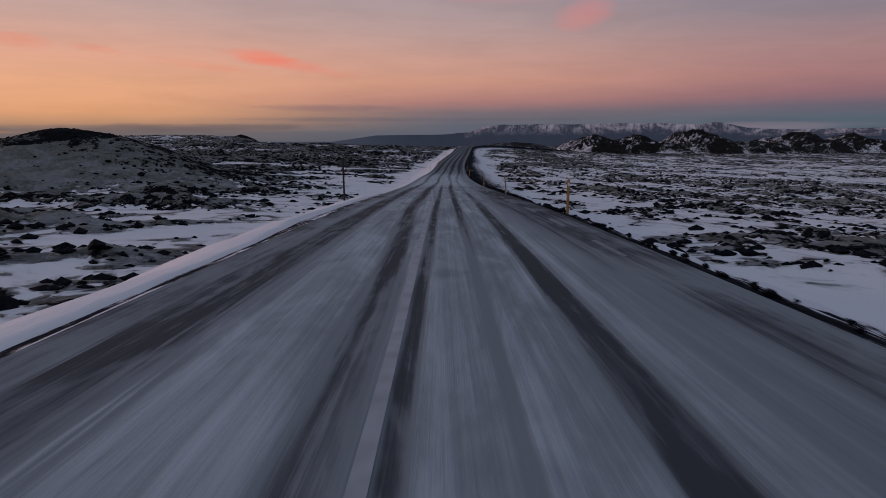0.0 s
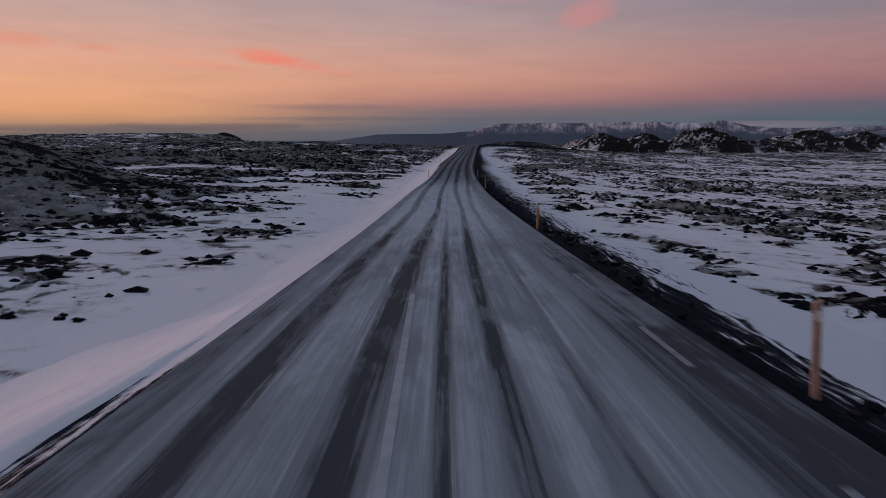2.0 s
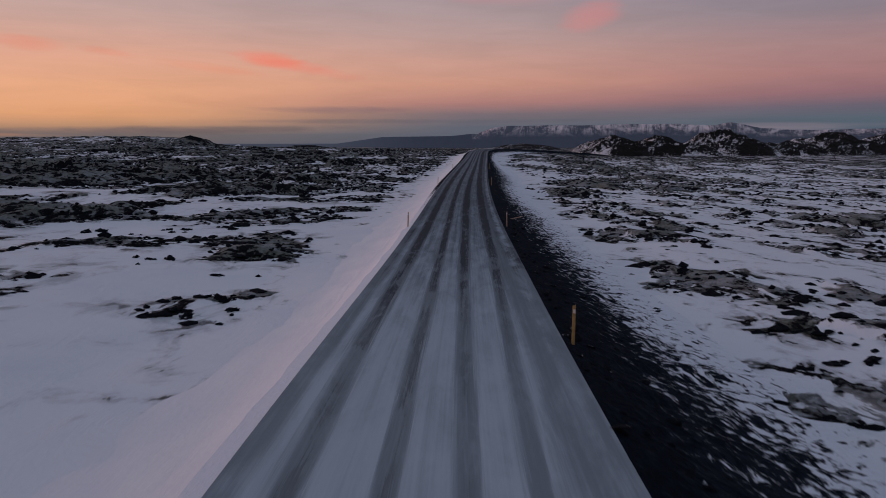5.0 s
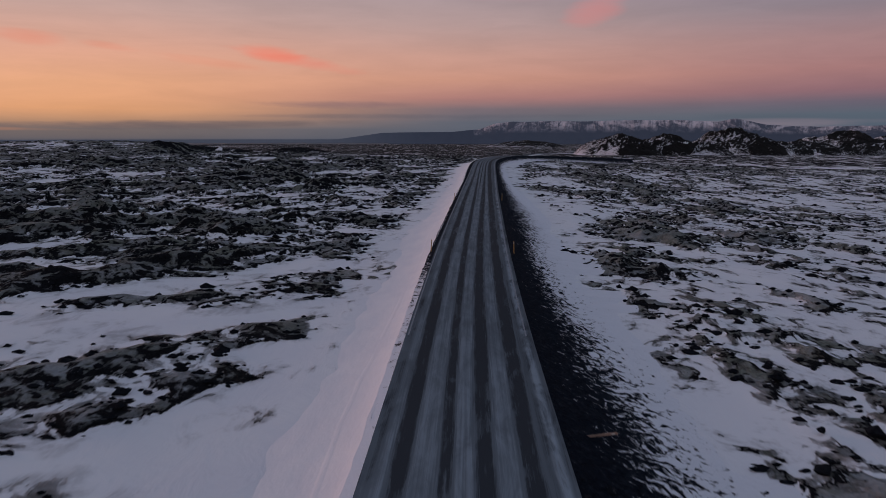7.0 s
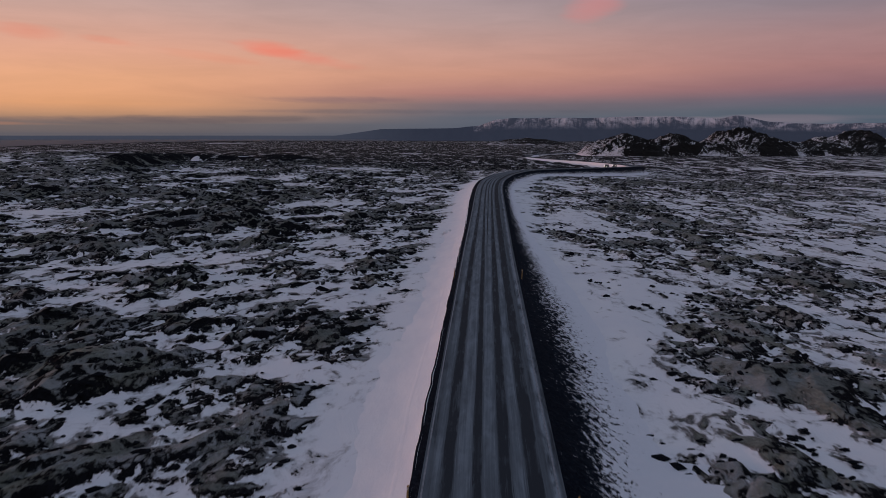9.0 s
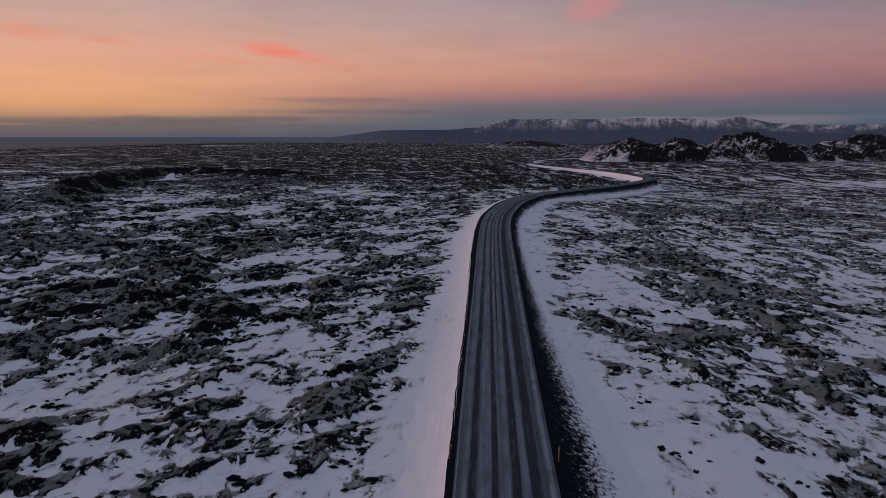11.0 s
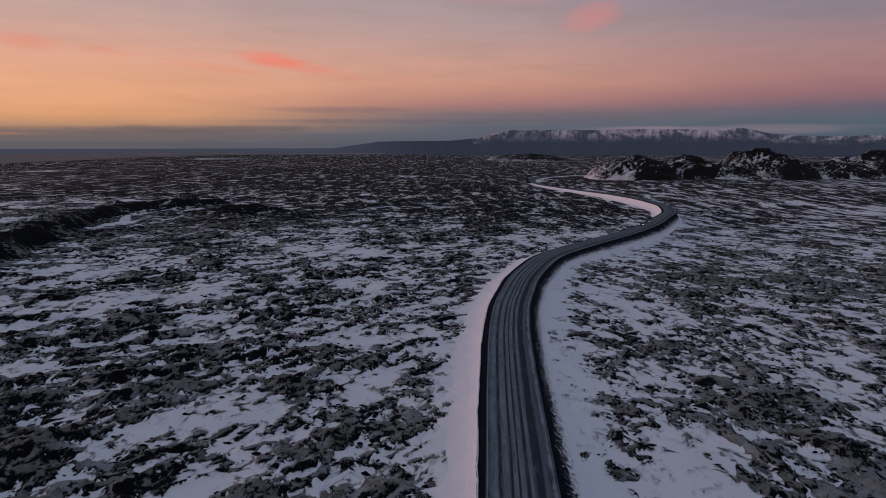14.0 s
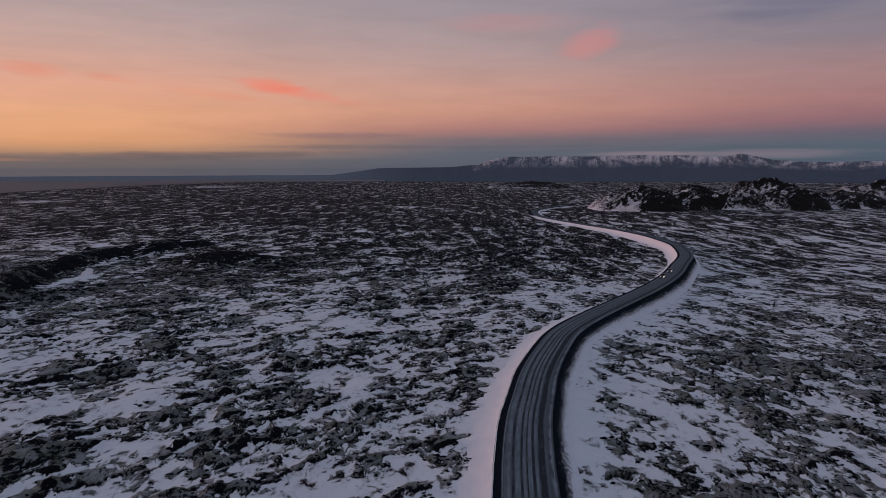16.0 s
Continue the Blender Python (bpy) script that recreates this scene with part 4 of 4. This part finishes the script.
def snow_clod(x, d, size, seed):
    """A clod of ploughed snow, sunk a little into the bank."""
    bm = bmesh.new()
    bmesh.ops.create_icosphere(bm, subdivisions=3, radius=1.0)
    off = Vector((seed * 7.1, seed * 3.3, seed))
    for v in bm.verts:
        v.co *= 1 + 0.35 * noise.noise(v.co * 1.3 + off) + 0.12 * noise.noise(v.co * 3.7 + off)
        v.co.z *= 0.7
    ob = new("snow_clod", mesh_of("snow_clod", bm, SNOW, True))
    px, py, pz, _ = road_place(x, d)
    ob.matrix_basis = pose(px, py, pz - 0.06 - 0.30 * (abs(d) - HALF - 1.0), 0, 0, 40 * seed) @ Matrix.Scale(size, 4)
    tagged(ob, "rounded clod of snow on the smooth bank", "snow clod", group="snow clods on the bank")


snow_clod(281.3, -7.3, 0.42, 1)
snow_clod(281.9, -6.6, 0.28, 2)


def snow_drift(x, y):
    """A steep drift packed against the black scarp."""
    bm = bmesh.new()
    bmesh.ops.create_icosphere(bm, subdivisions=4, radius=1.0)
    for v in bm.verts:
        v.co *= 1 + 0.3 * noise.noise(v.co * 1.1) + 0.1 * noise.noise(v.co * 3.0)
        v.co = Vector((v.co.x * 1.9 + v.co.z * 1.3, v.co.y * 1.8, v.co.z * 1.8))
    z = float(field(np.array([x]), np.array([y]), np.array([1e3]))[0][0])
    ob = new("snow_drift", mesh_of("snow_drift", bm, SNOW, True))
    ob.matrix_basis = pose(x, y, z + 0.5, 0, 0, 20)
    tagged(ob, "steep white snow drift packed against the black scarp", "snow drift")


snow_drift(-128.0, 517.0)


# ---- small road sign on a dark pole ----
def make_sign():
    sign = new("road_sign")
    part("pole", rod(bmesh.new(), 0.045, -0.7, 2.62, 14), STEEL, sign)
    part("pole_cap", rod(bmesh.new(), 0.07, 2.60, 2.65, 14), STEEL, sign)
    panel = bmesh.new()
    box(panel, -0.19, 0.046, 2.28, 0.19, 0.062, 2.56, 0.006)
    part("panel", panel, SIGN_BACK, sign, "small grey sign panel")
    bar = bmesh.new()
    box(bar, -0.22, -0.052, 2.235, 0.22, 0.044, 2.285, 0.006)
    part("bracket", bar, STEEL, sign)
    clamp = bmesh.new()
    box(clamp, -0.12, -0.06, 0.36, 0.03, 0.06, 0.44, 0.012)
    part("pole_clamp", clamp, STEEL, sign)
    x, y, z, turn = road_place(35.2, -4.95)
    sign.matrix_basis = pose(x, y, 2.12, 0, -1.2, math.degrees(turn))
    tagged(sign, "dark steel pole with small grey sign panel beside the snowy road", "road sign")


make_sign()


# ---- cars coming along the bend ----
def make_car(paint, label, s):
    car = new("car")
    body = bmesh.new()
    side = [(-2.1, 0.35), (-2.15, 0.75), (-2.05, 0.95), (-1.75, 1.02), (-1.35, 1.45), (-0.2, 1.5), (0.35, 1.42), (1.0, 0.98), (1.95, 0.86), (2.15, 0.70), (2.15, 0.35)]
    rings = []
    for w in (-0.88, -0.80, 0.80, 0.88):
        rings.append([body.verts.new((w * (1.0 if z < 1.0 else 0.82), y, z + (0.02 if abs(w) < 0.85 else 0))) for y, z in side])
    for a, b in zip(rings[:-1], rings[1:]):
        for j in range(len(side)):
            k2 = (j + 1) % len(side)
            body.faces.new((a[j], a[k2], b[k2], b[j]))
    body.faces.new(rings[0])
    body.faces.new(rings[-1][::-1])
    bmesh.ops.recalc_face_normals(body, faces=body.faces[:])
    part("body", body, paint, car, smooth=False)
    screen = bmesh.new()
    screen.faces.new([screen.verts.new(c) for c in ((-0.62, 1.02, 0.99), (0.62, 1.02, 0.99), (0.58, 0.42, 1.415), (-0.58, 0.42, 1.415))])
    bmesh.ops.solidify(screen, geom=screen.faces[:], thickness=-0.02)
    part("windscreen", screen, GLASS, car)
    for sx in (-1, 1):
        win = bmesh.new()
        win.faces.new([win.verts.new(c) for c in ((sx * 0.745, 0.75, 1.03), (sx * 0.735, 0.25, 1.38), (sx * 0.735, -1.2, 1.38), (sx * 0.745, -1.5, 1.05))])
        bmesh.ops.solidify(win, geom=win.faces[:], thickness=0.02 * sx)
        part("side_window", win, GLASS, car)
        lamp = bmesh.new()
        bmesh.ops.create_uvsphere(lamp, u_segments=12, v_segments=8, radius=0.13, matrix=Matrix.Translation((sx * 0.64, 2.10, 0.70)) @ Matrix.Diagonal((1.2, 0.5, 0.8, 1)))
        part("headlight", lamp, LAMP, car, "lit white headlight", True)
        mirror = bmesh.new()
        box(mirror, sx * 0.96 - 0.08, 0.68, 0.98, sx * 0.96 + 0.08, 0.80, 1.10, 0.02)
        part("wing_mirror", mirror, paint, car)
        for wy in (-1.3, 1.35):
            hub = Matrix.Translation((sx * 0.80, wy, 0.33)) @ Matrix.Rotation(radians(90), 4, "Y")
            wheel = part("wheel", rod(bmesh.new(), 0.33, -0.11, 0.11, 20, m=hub), RUBBER, car)
            rim = rod(bmesh.new(), 0.21, -0.12, 0.12, 14, m=hub)
            part("rim", rim, RIM, wheel)
    bumper = bmesh.new()
    box(bumper, -0.85, 2.08, 0.32, 0.85, 2.22, 0.52, 0.03)
    part("bumper", bumper, STEEL, car)
    x, y, z, turn = road_place(s, -1.65)
    car.matrix_basis = pose(x, y, z, 0, 0, math.degrees(turn) + 180)
    tagged(car, label, "car", group="cars on the bend")


def along(y):
    return float(np.interp(y, _raw[:, 1], _len)) - 40.0


make_car(CAR_DARK, "dark car with lit headlights driving on the snowy bend", along(535))
make_car(CAR_GREY, "grey car with lit headlights following along the bend", along(554))


# ---- lava rocks ----
def rock_mesh(seed, sub):
    rng = random.Random(seed)
    bm = bmesh.new()
    bmesh.ops.create_icosphere(bm, subdivisions=sub, radius=1.0)
    off = Vector((rng.uniform(-50, 50), rng.uniform(-50, 50), rng.uniform(-50, 50)))
    for v in bm.verts:
        n = noise.noise(v.co * 1.2 + off) * 0.7 + noise.noise(v.co * 2.7 + off) * 0.6 + noise.noise(v.co * 6.1 + off) * 0.45
        v.co *= max(1 + n, 0.25)
        v.co.z *= 0.6
        v.co.x *= 1.35
    return bm


shapes = [mesh_of("lava_rock", rock_mesh(40 + i, 3), LAVA_ROCK) for i in range(7)]
rng = np.random.RandomState(8)
centres_s, centres_d = rng.uniform(22, 250, 74), rng.uniform(9.0, 30, 74) * rng.choice([-1, 1], 74)
count = 0
for s, d in zip(centres_s, centres_d):
    cx, cy, _, _ = road_place(s, d)
    for _ in range(rng.randint(2, 6)):
        x, y = cx + rng.normal(0, 1.5), cy + rng.normal(0, 0.7)
        dd = float(road_offset(np.array([x]), np.array([y]))[0])
        if abs(dd) < 8.2 or count >= 280:
            continue
        size = float(np.clip(rng.lognormal(-1.75, 0.4), 0.10, 0.32))
        z = float(field(np.array([x]), np.array([y]), np.array([dd]))[0][0])
        ob = new("lava_rock", shapes[rng.randint(len(shapes))])
        ob.matrix_basis = pose(x, y, z - size * 0.02, rng.uniform(-14, 14), rng.uniform(-14, 14), rng.uniform(0, 360)) @ Matrix.Scale(size, 4)
        tagged(ob, "jagged black lava rock standing out of the snow", "rock", group="lava rocks beside the road")
        count += 1


def make_rubble():
    """Small broken lava over the field, past counting."""
    rng = np.random.RandomState(21)
    n = 60000
    y = rng.uniform(5, 520, n)
    x = rng.normal(0, 1, n) * (22 + 0.10 * y) + np.interp(y, _raw[:, 1], _raw[:, 0])
    d = road_offset(x, y)
    z, over = field(x, y, d)
    keep = (np.abs(d) > 9) & (over > -0.1) & (rng.uniform(0, 1, n) < np.where(over > 0.16, 0.22, 0.8))
    x, y, z = x[keep][:26000], y[keep][:26000], z[keep][:26000]
    n = len(x)
    base = rock_mesh(3, 1)
    co = np.array([v.co[:] for v in base.verts])
    fa = np.array([[v.index for v in f.verts] for f in base.faces])
    base.free()
    size = np.clip(rng.lognormal(-1.9, 0.45, n), 0.07, 0.36)
    turn = rng.uniform(0, 2 * np.pi, n)
    c, s = np.cos(turn)[:, None], np.sin(turn)[:, None]
    sq = rng.uniform(0.6, 1.5, (n, 1))
    px = (co[None, :, 0] * c - co[None, :, 1] * s) * size[:, None] * 1.3 + x[:, None]
    py = (co[None, :, 0] * s + co[None, :, 1] * c) * size[:, None] * 0.9 + y[:, None]
    pz = co[None, :, 2] * size[:, None] * sq + z[:, None]
    verts = np.stack([px, py, pz], -1).reshape(-1, 3)
    faces = (fa[None] + (np.arange(n) * len(co))[:, None, None]).reshape(-1, 3)
    me = bpy.data.meshes.new("lava_rubble")
    me.from_pydata(verts.tolist(), [], faces.tolist())
    me.materials.append(LAVA_ROCK)
    tagged(new("lava_rubble", me), "broken black lava scattered over the snowy field", "rubble", kind="stuff")


make_rubble()


# ---- stones of the embankment, those the camera passes nearest ----
rng = np.random.RandomState(33)
pebbles = [mesh_of("stone", rock_mesh(80 + i, 1), LAVA_ROCK) for i in range(5)]
for _ in range(290):
    s = rng.uniform(6, 150)
    d = HALF + 0.2 + abs(rng.normal(0, 1.1)) * (0.3 if s < 50 else 1.0)
    x, y, z, _t = road_place(s, d)
    size = float(np.clip(rng.lognormal(-2.3, 0.4), 0.05, 0.24)) * (0.6 if s < 50 else 1.0)
    lo = float(land(np.array([x]), np.array([y]))[0])
    u = (d - HALF) / 8.6
    fall = 1 - (1 - min(u, 1.0)) ** 2.2 if s > 65 else min(u, 1.0) ** 1.2
    ob = new("stone", pebbles[rng.randint(len(pebbles))])
    ob.parent = BANK
    ob.matrix_basis = pose(x, y, (z - 0.05) * (1 - fall) + (lo - 0.2) * fall + size * 0.1, rng.uniform(-20, 20), rng.uniform(-20, 20), rng.uniform(0, 360)) @ Matrix.Scale(size, 4)
